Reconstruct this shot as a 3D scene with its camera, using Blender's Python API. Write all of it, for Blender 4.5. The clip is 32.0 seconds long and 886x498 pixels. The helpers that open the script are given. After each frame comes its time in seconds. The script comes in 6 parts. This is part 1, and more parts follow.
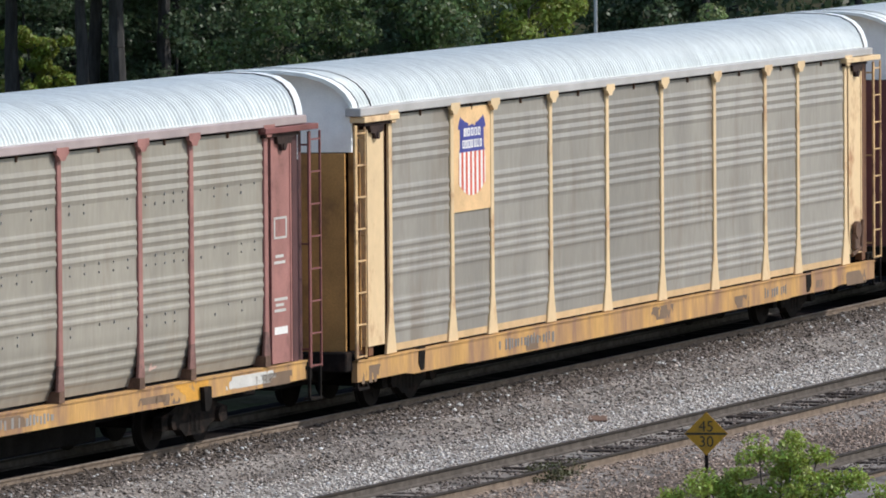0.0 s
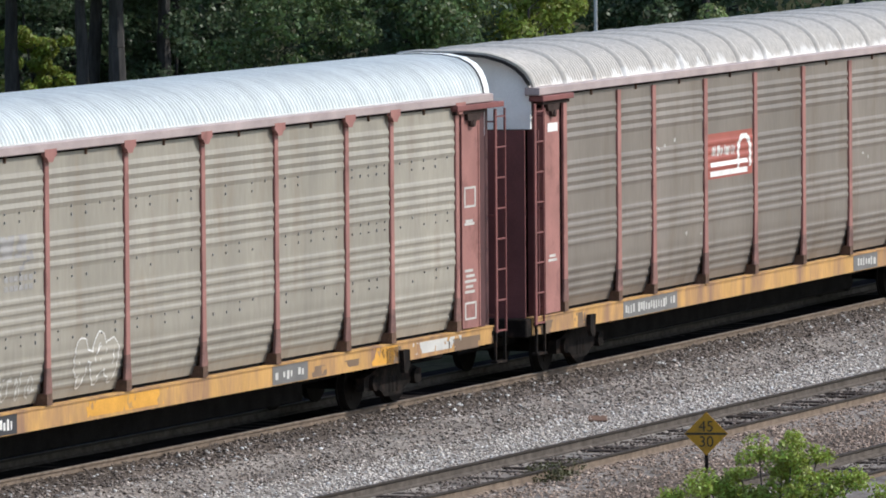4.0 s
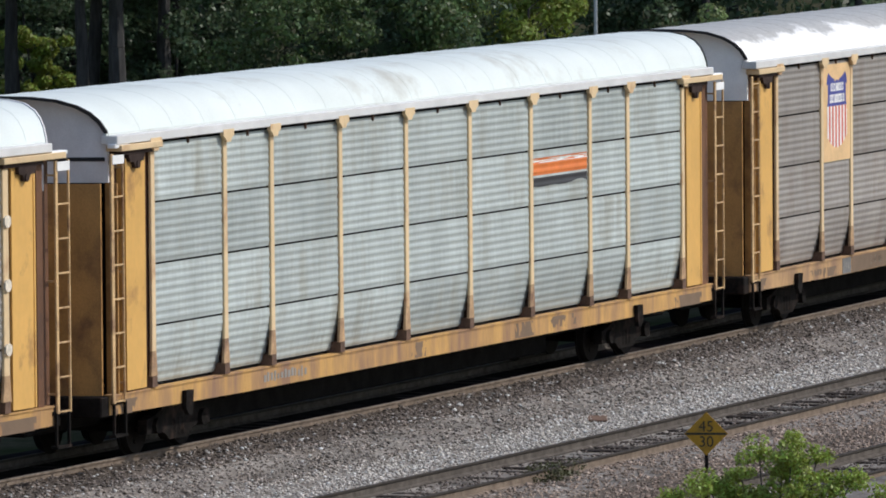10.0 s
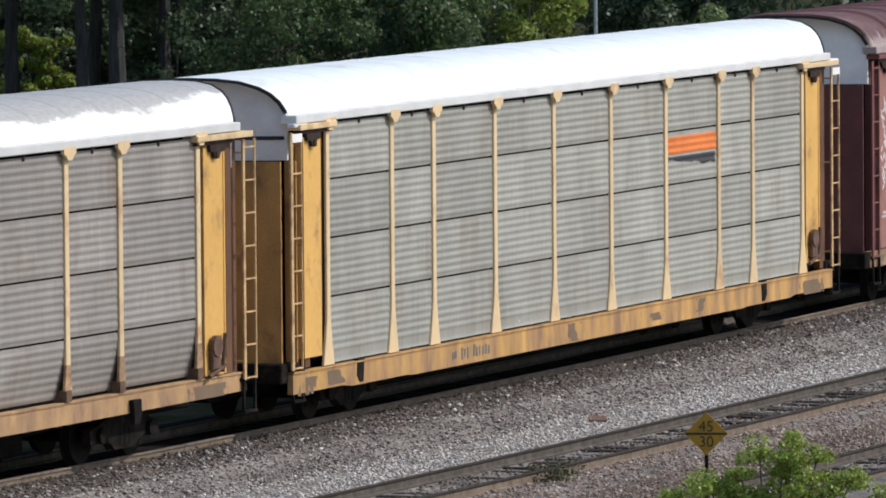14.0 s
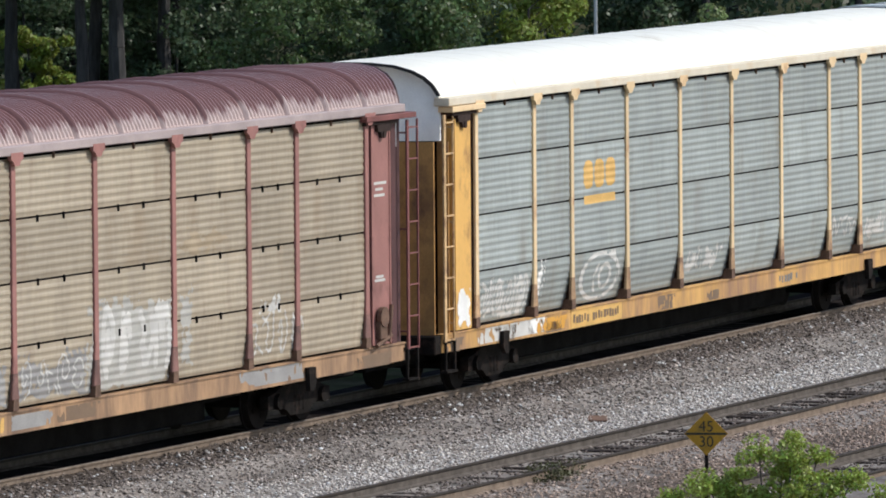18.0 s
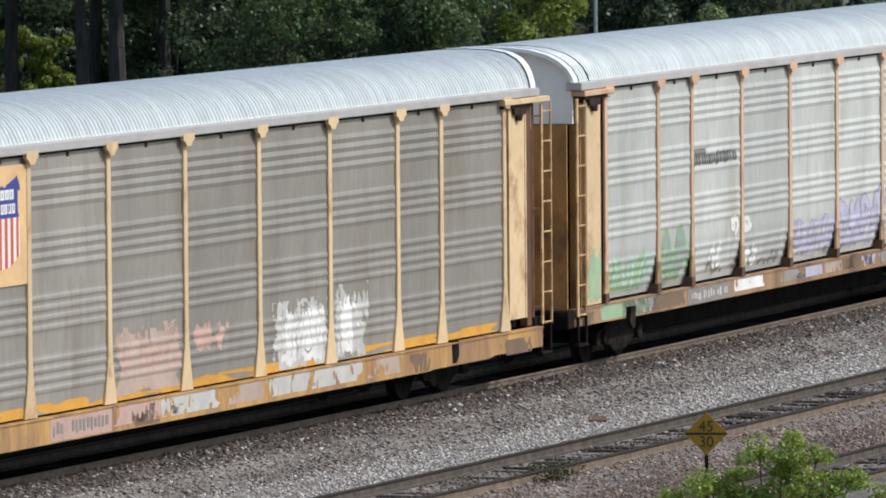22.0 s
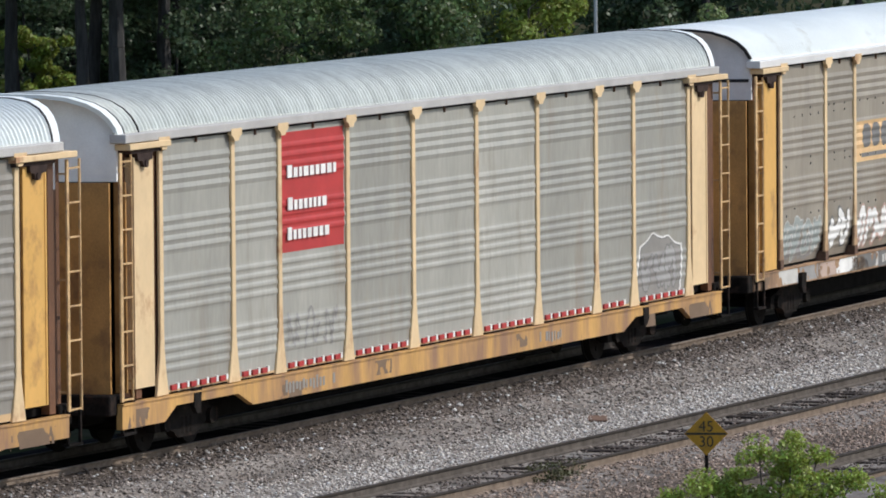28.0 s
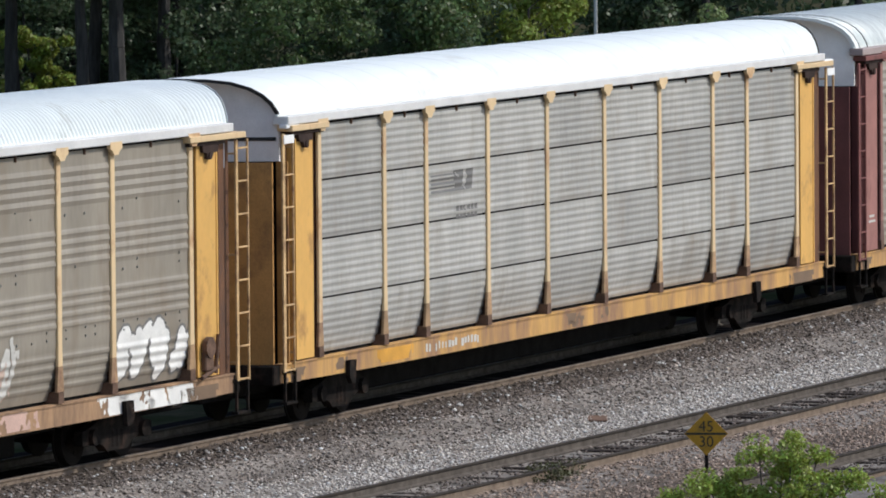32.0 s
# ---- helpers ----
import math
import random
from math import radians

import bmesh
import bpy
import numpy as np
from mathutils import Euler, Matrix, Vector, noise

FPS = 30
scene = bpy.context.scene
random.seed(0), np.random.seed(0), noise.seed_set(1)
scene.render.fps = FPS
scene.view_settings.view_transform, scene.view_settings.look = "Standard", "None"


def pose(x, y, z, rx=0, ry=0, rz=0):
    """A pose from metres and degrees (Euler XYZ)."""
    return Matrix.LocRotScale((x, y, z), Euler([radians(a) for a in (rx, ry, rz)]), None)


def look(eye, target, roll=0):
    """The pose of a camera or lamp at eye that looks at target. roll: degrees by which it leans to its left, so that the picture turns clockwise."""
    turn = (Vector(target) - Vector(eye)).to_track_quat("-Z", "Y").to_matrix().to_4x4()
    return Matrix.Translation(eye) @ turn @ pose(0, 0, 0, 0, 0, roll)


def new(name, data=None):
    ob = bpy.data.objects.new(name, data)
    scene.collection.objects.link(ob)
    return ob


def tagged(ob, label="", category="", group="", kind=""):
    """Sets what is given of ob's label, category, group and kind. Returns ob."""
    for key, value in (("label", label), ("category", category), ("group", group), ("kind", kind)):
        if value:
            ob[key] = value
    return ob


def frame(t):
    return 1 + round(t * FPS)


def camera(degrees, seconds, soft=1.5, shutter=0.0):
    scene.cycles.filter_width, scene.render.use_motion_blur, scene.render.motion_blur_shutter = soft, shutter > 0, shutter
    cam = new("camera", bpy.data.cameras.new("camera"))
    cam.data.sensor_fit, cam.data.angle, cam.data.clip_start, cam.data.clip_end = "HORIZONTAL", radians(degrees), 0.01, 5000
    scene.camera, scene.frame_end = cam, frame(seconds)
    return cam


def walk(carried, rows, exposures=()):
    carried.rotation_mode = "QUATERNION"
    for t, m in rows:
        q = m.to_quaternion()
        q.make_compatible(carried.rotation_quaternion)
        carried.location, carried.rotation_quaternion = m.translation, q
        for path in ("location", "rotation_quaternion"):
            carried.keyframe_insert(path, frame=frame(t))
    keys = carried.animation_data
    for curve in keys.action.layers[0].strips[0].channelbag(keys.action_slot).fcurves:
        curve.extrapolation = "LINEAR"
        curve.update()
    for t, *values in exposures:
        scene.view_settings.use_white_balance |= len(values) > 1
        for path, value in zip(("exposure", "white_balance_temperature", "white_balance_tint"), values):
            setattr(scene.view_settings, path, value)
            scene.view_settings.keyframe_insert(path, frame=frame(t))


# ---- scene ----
cam = camera(6.195, 32.0, soft=1.8)
eye = Vector((-131.0, -52.40, 11.081))
cam_pose = pose(*eye, 90 - 3.5575, 0, -68.1993) @ pose(0, 0, 0, 0, 0, -0.4414)
walk(cam, [(0.0, cam_pose), (32.0, cam_pose)],
     [(0.0, 0.25), (1.0, 0.22), (2.0, 0.22), (3.0, 0.30), (4.0, 0.35), (7.0, 0.36), (9.0, 0.10), (11.0, -0.08), (13.0, 0.06), (14.0, 0.06), (17.0, 0.28), (18.0, 0.24),
      (19.0, 0.20), (21.0, 0.02), (22.0, 0.08), (23.0, -0.04), (25.0, -0.12), (28.0, 0.10), (30.0, 0.15), (32.0, 0.04)])

# ---- light ----
SUN_DIR = Vector((0.52, -1.0, 1.01)).normalized()
world = bpy.data.worlds.new("sky")
scene.world = world
world.use_nodes = True
wn = world.node_tree
sky = wn.nodes.new("ShaderNodeTexSky")
sky.sky_type = "NISHITA"
sky.sun_disc = False
sky.sun_elevation = math.asin(SUN_DIR.z)
sky.sun_rotation = math.atan2(SUN_DIR.x, SUN_DIR.y)
wn.links.new(sky.outputs[0], wn.nodes["Background"].inputs[0])
wn.nodes["Background"].inputs[1].default_value = 0.145
sun_data = bpy.data.lights.new("sun", "SUN")
sun_data.energy, sun_data.angle, sun_data.color = 2.82, radians(0.6), (1.0, 0.955, 0.89)
sun = new("sun", sun_data)
sun.matrix_world = look((0, 0, 60), Vector((0, 0, 60)) - SUN_DIR)

# ---- the curve of the line ----
RADIUS = 872.92


def arc(s, off=0.0):
    """A point of the line s metres along it, off metres to its inner (far) side."""
    return (RADIUS - off) * math.sin(s / RADIUS), RADIUS - (RADIUS - off) * math.cos(s / RADIUS)


# ---- materials ----
def mat(name, base, rough=0.6, metal=0.0, spots=0.12, scale=3.0, fine=40.0, bump=0.0, stain=None, stain_amt=0.0, stretch=(1, 1, 1), vary=0.05, spec=0.4):
    """Painted or raw surface: base colour with two scales of variation, an optional stain colour and fine relief."""
    m = bpy.data.materials.new(name)
    m.use_nodes = True
    t, n = m.node_tree, m.node_tree.nodes
    b = n["Principled BSDF"]
    b.inputs["Roughness"].default_value, b.inputs["Metallic"].default_value = rough, metal
    b.inputs["Specular IOR Level"].default_value = spec
    co = n.new("ShaderNodeTexCoord")
    info = n.new("ShaderNodeObjectInfo")
    mp = n.new("ShaderNodeMapping")
    mp.inputs["Scale"].default_value = stretch
    add = n.new("ShaderNodeVectorMath")
    add.operation = "ADD"
    mul = n.new("ShaderNodeMath")
    mul.operation = "MULTIPLY"
    mul.inputs[1].default_value = 37.0
    t.links.new(info.outputs["Random"], mul.inputs[0])
    t.links.new(co.outputs["Object"], add.inputs[0])
    t.links.new(mul.outputs[0], add.inputs[1])
    t.links.new(add.outputs[0], mp.inputs[0])
    n1 = n.new("ShaderNodeTexNoise")
    n1.inputs["Scale"].default_value, n1.inputs["Detail"].default_value = scale, 5
    n2 = n.new("ShaderNodeTexNoise")
    n2.inputs["Scale"].default_value, n2.inputs["Detail"].default_value = fine, 3
    for q in (n1, n2):
        t.links.new(mp.outputs[0], q.inputs["Vector"])
    r1 = n.new("ShaderNodeMapRange")
    r1.inputs["From Min"].default_value, r1.inputs["From Max"].default_value = 0.3, 0.7
    r1.inputs["To Min"].default_value, r1.inputs["To Max"].default_value = 1 - spots, 1 + spots
    t.links.new(n1.outputs[0], r1.inputs[0])
    r2 = n.new("ShaderNodeMapRange")
    r2.inputs["From Min"].default_value, r2.inputs["From Max"].default_value = 0.3, 0.7
    r2.inputs["To Min"].default_value, r2.inputs["To Max"].default_value = 1 - spots * 0.6, 1 + spots * 0.6
    t.links.new(n2.outputs[0], r2.inputs[0])
    r3 = n.new("ShaderNodeMapRange")
    r3.inputs["To Min"].default_value, r3.inputs["To Max"].default_value = 1 - vary, 1 + vary
    t.links.new(info.outputs["Random"], r3.inputs[0])
    m1 = n.new("ShaderNodeMath")
    m1.operation = "MULTIPLY"
    m2 = n.new("ShaderNodeMath")
    m2.operation = "MULTIPLY"
    t.links.new(r1.outputs[0], m1.inputs[0])
    t.links.new(r2.outputs[0], m1.inputs[1])
    t.links.new(m1.outputs[0], m2.inputs[0])
    t.links.new(r3.outputs[0], m2.inputs[1])
    sc = n.new("ShaderNodeVectorMath")
    sc.operation = "SCALE"
    sc.inputs[0].default_value = base
    t.links.new(m2.outputs[0], sc.inputs["Scale"])
    out = sc.outputs[0]
    if stain:
        n3 = n.new("ShaderNodeTexNoise")
        n3.inputs["Scale"].default_value, n3.inputs["Detail"].default_value = scale * 0.9, 7
        n3.inputs["Roughness"].default_value = 0.65
        t.links.new(mp.outputs[0], n3.inputs["Vector"])
        r4 = n.new("ShaderNodeMapRange")
        r4.inputs["From Min"].default_value, r4.inputs["From Max"].default_value = 0.62 - 0.3 * stain_amt, 0.78 - 0.2 * stain_amt
        t.links.new(n3.outputs[0], r4.inputs[0])
        mx = n.new("ShaderNodeMix")
        mx.data_type = "RGBA"
        mx.inputs["B"].default_value = (*stain, 1)
        for s in mx.inputs:
            if s.type == "RGBA" and s.identifier == "A_Color":
                t.links.new(out, s)
            if s.type == "RGBA" and s.identifier == "B_Color":
                s.default_value = (*stain, 1)
        t.links.new(r4.outputs[0], mx.inputs[0])
        out = [o for o in mx.outputs if o.type == "RGBA"][0]
    t.links.new(out, b.inputs["Base Color"])
    if bump:
        bp = n.new("ShaderNodeBump")
        bp.inputs["Strength"].default_value, bp.inputs["Distance"].default_value = bump, 0.01
        t.links.new(n2.outputs[0], bp.inputs["Height"])
        t.links.new(bp.outputs[0], b.inputs["Normal"])
    return m


def leaf_mat(name, base, spread=0.35):
    m = bpy.data.materials.new(name)
    m.use_nodes = True
    t, n = m.node_tree, m.node_tree.nodes
    b = n["Principled BSDF"]
    b.inputs["Roughness"].default_value = 0.45
    b.inputs["Specular IOR Level"].default_value = 0.38
    geo = n.new("ShaderNodeNewGeometry")
    hs = n.new("ShaderNodeHueSaturation")
    hs.inputs["Color"].default_value = (*base, 1)
    r = n.new("ShaderNodeMapRange")
    r.inputs["To Min"].default_value, r.inputs["To Max"].default_value = 1 - spread, 1 + spread * 1.6
    t.links.new(geo.outputs["Random Per Island"], r.inputs[0])
    t.links.new(r.outputs[0], hs.inputs["Value"])
    r2 = n.new("ShaderNodeMapRange")
    r2.inputs["To Min"].default_value, r2.inputs["To Max"].default_value = 0.47, 0.53
    t.links.new(geo.outputs["Random Per Island"], r2.inputs[0])
    t.links.new(r2.outputs[0], hs.inputs["Hue"])
    t.links.new(hs.outputs[0], b.inputs["Base Color"])
    tr = n.new("ShaderNodeBsdfTranslucent")
    t.links.new(hs.outputs[0], tr.inputs["Color"])
    mix = n.new("ShaderNodeMixShader")
    mix.inputs[0].default_value = 0.42
    t.links.new(b.outputs[0], mix.inputs[1])
    t.links.new(tr.outputs[0], mix.inputs[2])
    t.links.new(mix.outputs[0], n["Material Output"].inputs[0])
    return m


def island_mat(name, base, spread=0.5, tint=(1, 1, 1)):
    """Loose stones: each island has its own value, a few of them pale."""
    m = bpy.data.materials.new(name)
    m.use_nodes = True
    t, n = m.node_tree, m.node_tree.nodes
    b = n["Principled BSDF"]
    b.inputs["Roughness"].default_value = 0.95
    b.inputs["Specular IOR Level"].default_value = 0.05
    geo = n.new("ShaderNodeNewGeometry")
    ramp = n.new("ShaderNodeValToRGB")
    e = ramp.color_ramp.elements
    e[0].color = (*[q * (1 - spread) for q in base], 1)
    e[1].color = (*[min(0.85, q * 2.0) for q in base], 1)
    for place, k in ((0.5, 1.0), (0.88, 1.0 + spread * 0.7)):
        stop = e.new(place)
        stop.color = (*[min(0.85, q * k * w) for q, w in zip(base, tint)], 1)
    t.links.new(geo.outputs["Random Per Island"], ramp.inputs[0])
    t.links.new(ramp.outputs[0], b.inputs["Base Color"])
    return m


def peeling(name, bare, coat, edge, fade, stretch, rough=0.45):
    """Roof sheet whose paint has worn off along the crown: the coat is left below a ragged edge height. On the brown
    roof the coat is a painted sun glint.
    """
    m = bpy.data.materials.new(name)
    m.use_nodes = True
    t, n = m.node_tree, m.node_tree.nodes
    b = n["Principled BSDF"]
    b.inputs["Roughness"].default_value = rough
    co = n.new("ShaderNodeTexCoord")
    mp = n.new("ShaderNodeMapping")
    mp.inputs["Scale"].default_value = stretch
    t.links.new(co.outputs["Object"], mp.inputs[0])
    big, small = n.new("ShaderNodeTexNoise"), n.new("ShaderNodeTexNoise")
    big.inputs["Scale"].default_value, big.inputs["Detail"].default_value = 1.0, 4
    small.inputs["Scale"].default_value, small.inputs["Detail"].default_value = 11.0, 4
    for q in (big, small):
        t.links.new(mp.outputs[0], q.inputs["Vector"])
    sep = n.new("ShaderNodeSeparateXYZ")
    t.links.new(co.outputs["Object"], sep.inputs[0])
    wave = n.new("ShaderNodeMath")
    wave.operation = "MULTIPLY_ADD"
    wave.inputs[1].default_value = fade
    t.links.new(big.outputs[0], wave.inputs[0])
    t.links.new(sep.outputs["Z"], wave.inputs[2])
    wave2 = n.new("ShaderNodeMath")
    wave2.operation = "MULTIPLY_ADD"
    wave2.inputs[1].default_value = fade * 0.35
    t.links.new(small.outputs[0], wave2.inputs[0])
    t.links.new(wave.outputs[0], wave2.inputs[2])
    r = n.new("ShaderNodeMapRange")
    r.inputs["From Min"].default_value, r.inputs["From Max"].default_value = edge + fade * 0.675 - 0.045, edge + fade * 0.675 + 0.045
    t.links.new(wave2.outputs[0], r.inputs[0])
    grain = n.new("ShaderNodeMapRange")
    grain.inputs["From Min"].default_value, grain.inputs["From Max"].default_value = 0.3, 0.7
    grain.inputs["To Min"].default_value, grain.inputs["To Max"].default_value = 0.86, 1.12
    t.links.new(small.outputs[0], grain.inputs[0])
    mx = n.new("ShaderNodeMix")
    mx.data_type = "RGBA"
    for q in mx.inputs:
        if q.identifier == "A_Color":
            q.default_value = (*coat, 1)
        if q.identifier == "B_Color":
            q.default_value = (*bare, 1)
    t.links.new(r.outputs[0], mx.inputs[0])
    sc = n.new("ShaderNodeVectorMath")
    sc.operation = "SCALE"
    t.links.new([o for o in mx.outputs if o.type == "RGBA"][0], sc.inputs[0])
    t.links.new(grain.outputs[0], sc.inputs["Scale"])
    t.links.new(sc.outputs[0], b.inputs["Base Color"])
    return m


DARK = mat("black_steel", (0.014, 0.013, 0.013), 0.95, spots=0.3, spec=0.05)
RUST = mat("dark_rust", (0.13, 0.075, 0.05), 0.85, spots=0.3, scale=6)
SOOT = mat("greasy_dark_steel", (0.045, 0.03, 0.026), 0.8, spots=0.3, scale=5, spec=0.15)
# post webs: the shade on the posts' far-from-sun side is in this colour
WEB = mat("shaded_post_web", (0.055, 0.034, 0.026), 0.9, spots=0.3, scale=6, spec=0.1)
IRON = mat("grimy_iron", (0.015, 0.013, 0.012), 0.9, spots=0.4, stain=(0.045, 0.03, 0.024), stain_amt=0.35, scale=4, spec=0.06)
WHEEL = mat("wheel_steel", (0.016, 0.0135, 0.0125), 0.8, 0.0, spots=0.3, spec=0.06)
RAIL_SIDE = mat("rusty_rail", (0.20, 0.155, 0.12), 0.9, spots=0.3, scale=6, bump=0.3, spec=0.1)
RAIL_GRIME = mat("grimy_rail", (0.115, 0.098, 0.084), 0.9, spots=0.3, scale=6, bump=0.3, spec=0.1)
RAIL_DULL = mat("dull_rail", (0.05, 0.042, 0.036), 0.7, spots=0.2, spec=0.1)
RAIL_TOP = mat("worn_rail", (0.25, 0.215, 0.19), 0.6, 0.2, spots=0.15, spec=0.2)
TIE = mat("weathered_tie", (0.22, 0.205, 0.185), 0.9, spots=0.35, scale=5, stretch=(1, 6, 1), bump=0.5, vary=0.35, spec=0.05)
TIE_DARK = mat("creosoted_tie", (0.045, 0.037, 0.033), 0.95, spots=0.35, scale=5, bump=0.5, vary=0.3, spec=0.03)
# oily ballast below the train, coloured near black to carry the cars' shade
SHADED_BED = mat("oily_shaded_ballast", (0.022, 0.019, 0.019), 0.95, spots=0.4, scale=1.5, fine=16, bump=1.0, spec=0.0)
BALLAST = mat("ballast_bed", (0.235, 0.214, 0.195), 0.95, spots=0.45, scale=1.2, fine=16, bump=1.0, stain=(0.18, 0.145, 0.12), stain_amt=0.35, spec=0.03)
BALLAST_DARK = mat("sooty_ballast_bed", (0.135, 0.112, 0.095), 0.95, spots=0.45, scale=1.2, fine=16, bump=1.0, stain=(0.08, 0.065, 0.055), stain_amt=0.4, spec=0.03)
STONE = island_mat("ballast_stone", (0.305, 0.268, 0.242), 0.7)
STONE_LIGHT = island_mat("dusty_stone", (0.54, 0.497, 0.455), 0.5)
STONE_RUST = island_mat("rusty_stone", (0.35, 0.292, 0.252), 0.62, (1.02, 0.94, 0.88))
STONE_WHITE = island_mat("chalky_stone", (0.62, 0.61, 0.59), 0.2)
STONE_BROWN = island_mat("muddy_stone", (0.20, 0.168, 0.148), 0.65)
EARTH = mat("earth", (0.06, 0.054, 0.036), 0.95, spots=0.4, scale=0.4, fine=6, stain=(0.032, 0.04, 0.018), stain_amt=0.7, spec=0.0)
BARK = mat("bark", (0.055, 0.052, 0.05), 0.95, spots=0.4, scale=3, stretch=(4, 4, 0.6), bump=0.8)
GALV = mat("galvanised_pole", (0.42, 0.43, 0.43), 0.5, 0.6)
SIGN_Y = mat("sign_yellow", (0.46, 0.235, 0.015), 0.55, spots=0.12, scale=6, stain=(0.22, 0.13, 0.03), stain_amt=0.3)
SIGN_K = mat("sign_black", (0.045, 0.035, 0.02), 0.6)
CREAM = mat("chipped_cream_paint", (0.70, 0.62, 0.50), 0.6, spots=0.25, scale=14)
YELLOW = mat("yellow_paint", (0.73, 0.42, 0.118), 0.55, spots=0.06, scale=1.6, fine=9, stain=(0.30, 0.15, 0.06), stain_amt=0.25, stretch=(1, 1, 0.8), vary=0.08)
PEACH = mat("faded_yellow_paint", (0.73, 0.54, 0.315), 0.6, spots=0.06, scale=1.6, fine=9, stain=(0.40, 0.19, 0.09), stain_amt=0.25, stretch=(1, 1, 0.8), vary=0.08)
SALMON = mat("salmon_faded_paint", (0.66, 0.43, 0.28), 0.6, spots=0.08, scale=1.6, fine=9, stain=(0.45, 0.25, 0.15), stain_amt=0.3, vary=0.08)
SILL_Y = mat("sill_yellow", (0.56, 0.32, 0.105), 0.7, spots=0.14, scale=1.3, fine=13, stain=(0.29, 0.165, 0.10), stain_amt=0.7, stretch=(1.6, 1, 0.35), bump=0.15)
SILL_TAN = mat("sill_tan", (0.50, 0.305, 0.145), 0.7, spots=0.16, scale=1.2, fine=13, stain=(0.27, 0.16, 0.10), stain_amt=0.6, stretch=(1.4, 1, 0.5), bump=0.15)
SILL_RUST = mat("sill_rusty", (0.42, 0.255, 0.14), 0.7, spots=0.16, scale=1.1, fine=13, stain=(0.17, 0.105, 0.07), stain_amt=0.65, stretch=(1.6, 1, 0.4), bump=0.15)
RED = mat("boxcar_red_paint", (0.205, 0.072, 0.066), 0.6, spots=0.15, scale=2, stain=(0.13, 0.05, 0.045), stain_amt=0.35, stretch=(1, 1, 0.8))
PINK = mat("faded_red_paint", (0.33, 0.15, 0.13), 0.6, spots=0.15, scale=2, stain=(0.17, 0.07, 0.06), stain_amt=0.3, stretch=(1, 1, 0.8))
# end doors: body yellow made darker, with the shade of the ends in it
END_Y = mat("end_door_shaded_yellow", (0.44, 0.235, 0.075), 0.6, spots=0.2, scale=1.5, stain=(0.16, 0.08, 0.04), stain_amt=0.4, stretch=(1, 1, 0.8))
# jambs and corner posts: the recess shade is painted in as dark brown
POST_Y = mat("shade_brown_post", (0.155, 0.07, 0.034), 0.7, spots=0.25, scale=1.5, stain=(0.07, 0.04, 0.03), stain_amt=0.4, stretch=(1, 1, 0.5))
POST_R = mat("shade_red_post", (0.085, 0.034, 0.034), 0.7, spots=0.25, scale=1.5)
POST_FOOT = mat("rust_stained_post_foot", (0.43, 0.275, 0.15), 0.65, spots=0.3, scale=3, stain=(0.20, 0.11, 0.07), stain_amt=0.55, vary=0.25)
RED_FOOT = mat("grimy_red_post_foot", (0.20, 0.10, 0.085), 0.65, spots=0.3, scale=3, stain=(0.10, 0.055, 0.05), stain_amt=0.5, vary=0.2)
LADDER_Y = mat("worn_yellow_ladder", (0.62, 0.41, 0.20), 0.6, spots=0.2, scale=4, stain=(0.25, 0.14, 0.08), stain_amt=0.45)
# body red, darkened likewise for the shaded ends
END_R = mat("end_door_shaded_red", (0.13, 0.045, 0.045), 0.6, spots=0.2, scale=1.5)
RAIL_MAUVE = mat("faded_mauve_rail", (0.40, 0.325, 0.315), 0.55, spots=0.15, scale=1.5)
RAIL_GREY = mat("grey_eave_rail", (0.47, 0.455, 0.44), 0.55, spots=0.12, scale=1.5)
RAIL_CREAM = mat("cream_eave_rail", (0.70, 0.63, 0.50), 0.55, spots=0.1, scale=1.5, stain=(0.60, 0.45, 0.28), stain_amt=0.3)
RAIL_WHITE = mat("dull_white_eave_rail", (0.68, 0.675, 0.665), 0.55, spots=0.1, scale=1.5)
CAP_GREY = mat("galvanised_end_cap", (0.88, 0.88, 0.87), 0.5, 0.0, spots=0.06)
CAP_DARK = mat("dull_grey_end_cap", (0.70, 0.68, 0.69), 0.55, 0.0, spots=0.08)
ROOF_GALV = mat("galvanised_roof", (0.74, 0.77, 0.735), 0.43, 0.35, spots=0.13, scale=0.9, fine=9, bump=0.25, stretch=(7, 0.9, 0.9))
ROOF_DULL = mat("dull_galvanised_roof", (0.60, 0.62, 0.575), 0.48, 0.4, spots=0.18, scale=0.9, fine=9, bump=0.25, stretch=(7, 0.9, 0.9))
ROOF_WHITE = mat("white_roof", (0.80, 0.84, 0.83), 0.5, spots=0.05, scale=0.8, stain=(0.55, 0.55, 0.50), stain_amt=0.12)
ROOF_CHALK = mat("chalky_white_roof", (0.68, 0.725, 0.70), 0.55, spots=0.06, scale=0.8, stain=(0.50, 0.50, 0.45), stain_amt=0.2)
ROOF_CREAM = mat("cream_roof", (0.80, 0.78, 0.68), 0.45, spots=0.04, scale=0.8, stain=(0.6, 0.55, 0.45), stain_amt=0.12)
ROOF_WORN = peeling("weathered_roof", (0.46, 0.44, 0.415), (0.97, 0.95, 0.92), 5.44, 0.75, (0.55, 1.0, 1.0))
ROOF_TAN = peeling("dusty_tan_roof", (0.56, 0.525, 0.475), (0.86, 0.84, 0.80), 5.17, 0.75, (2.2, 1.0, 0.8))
# the pale coat here paints the sun's glint on the roof's lower curve
ROOF_BROWN = peeling("brown_roof_glint", (0.20, 0.095, 0.085), (0.50, 0.38, 0.345), 5.27, 0.65, (6.0, 1.0, 0.8), 0.32)
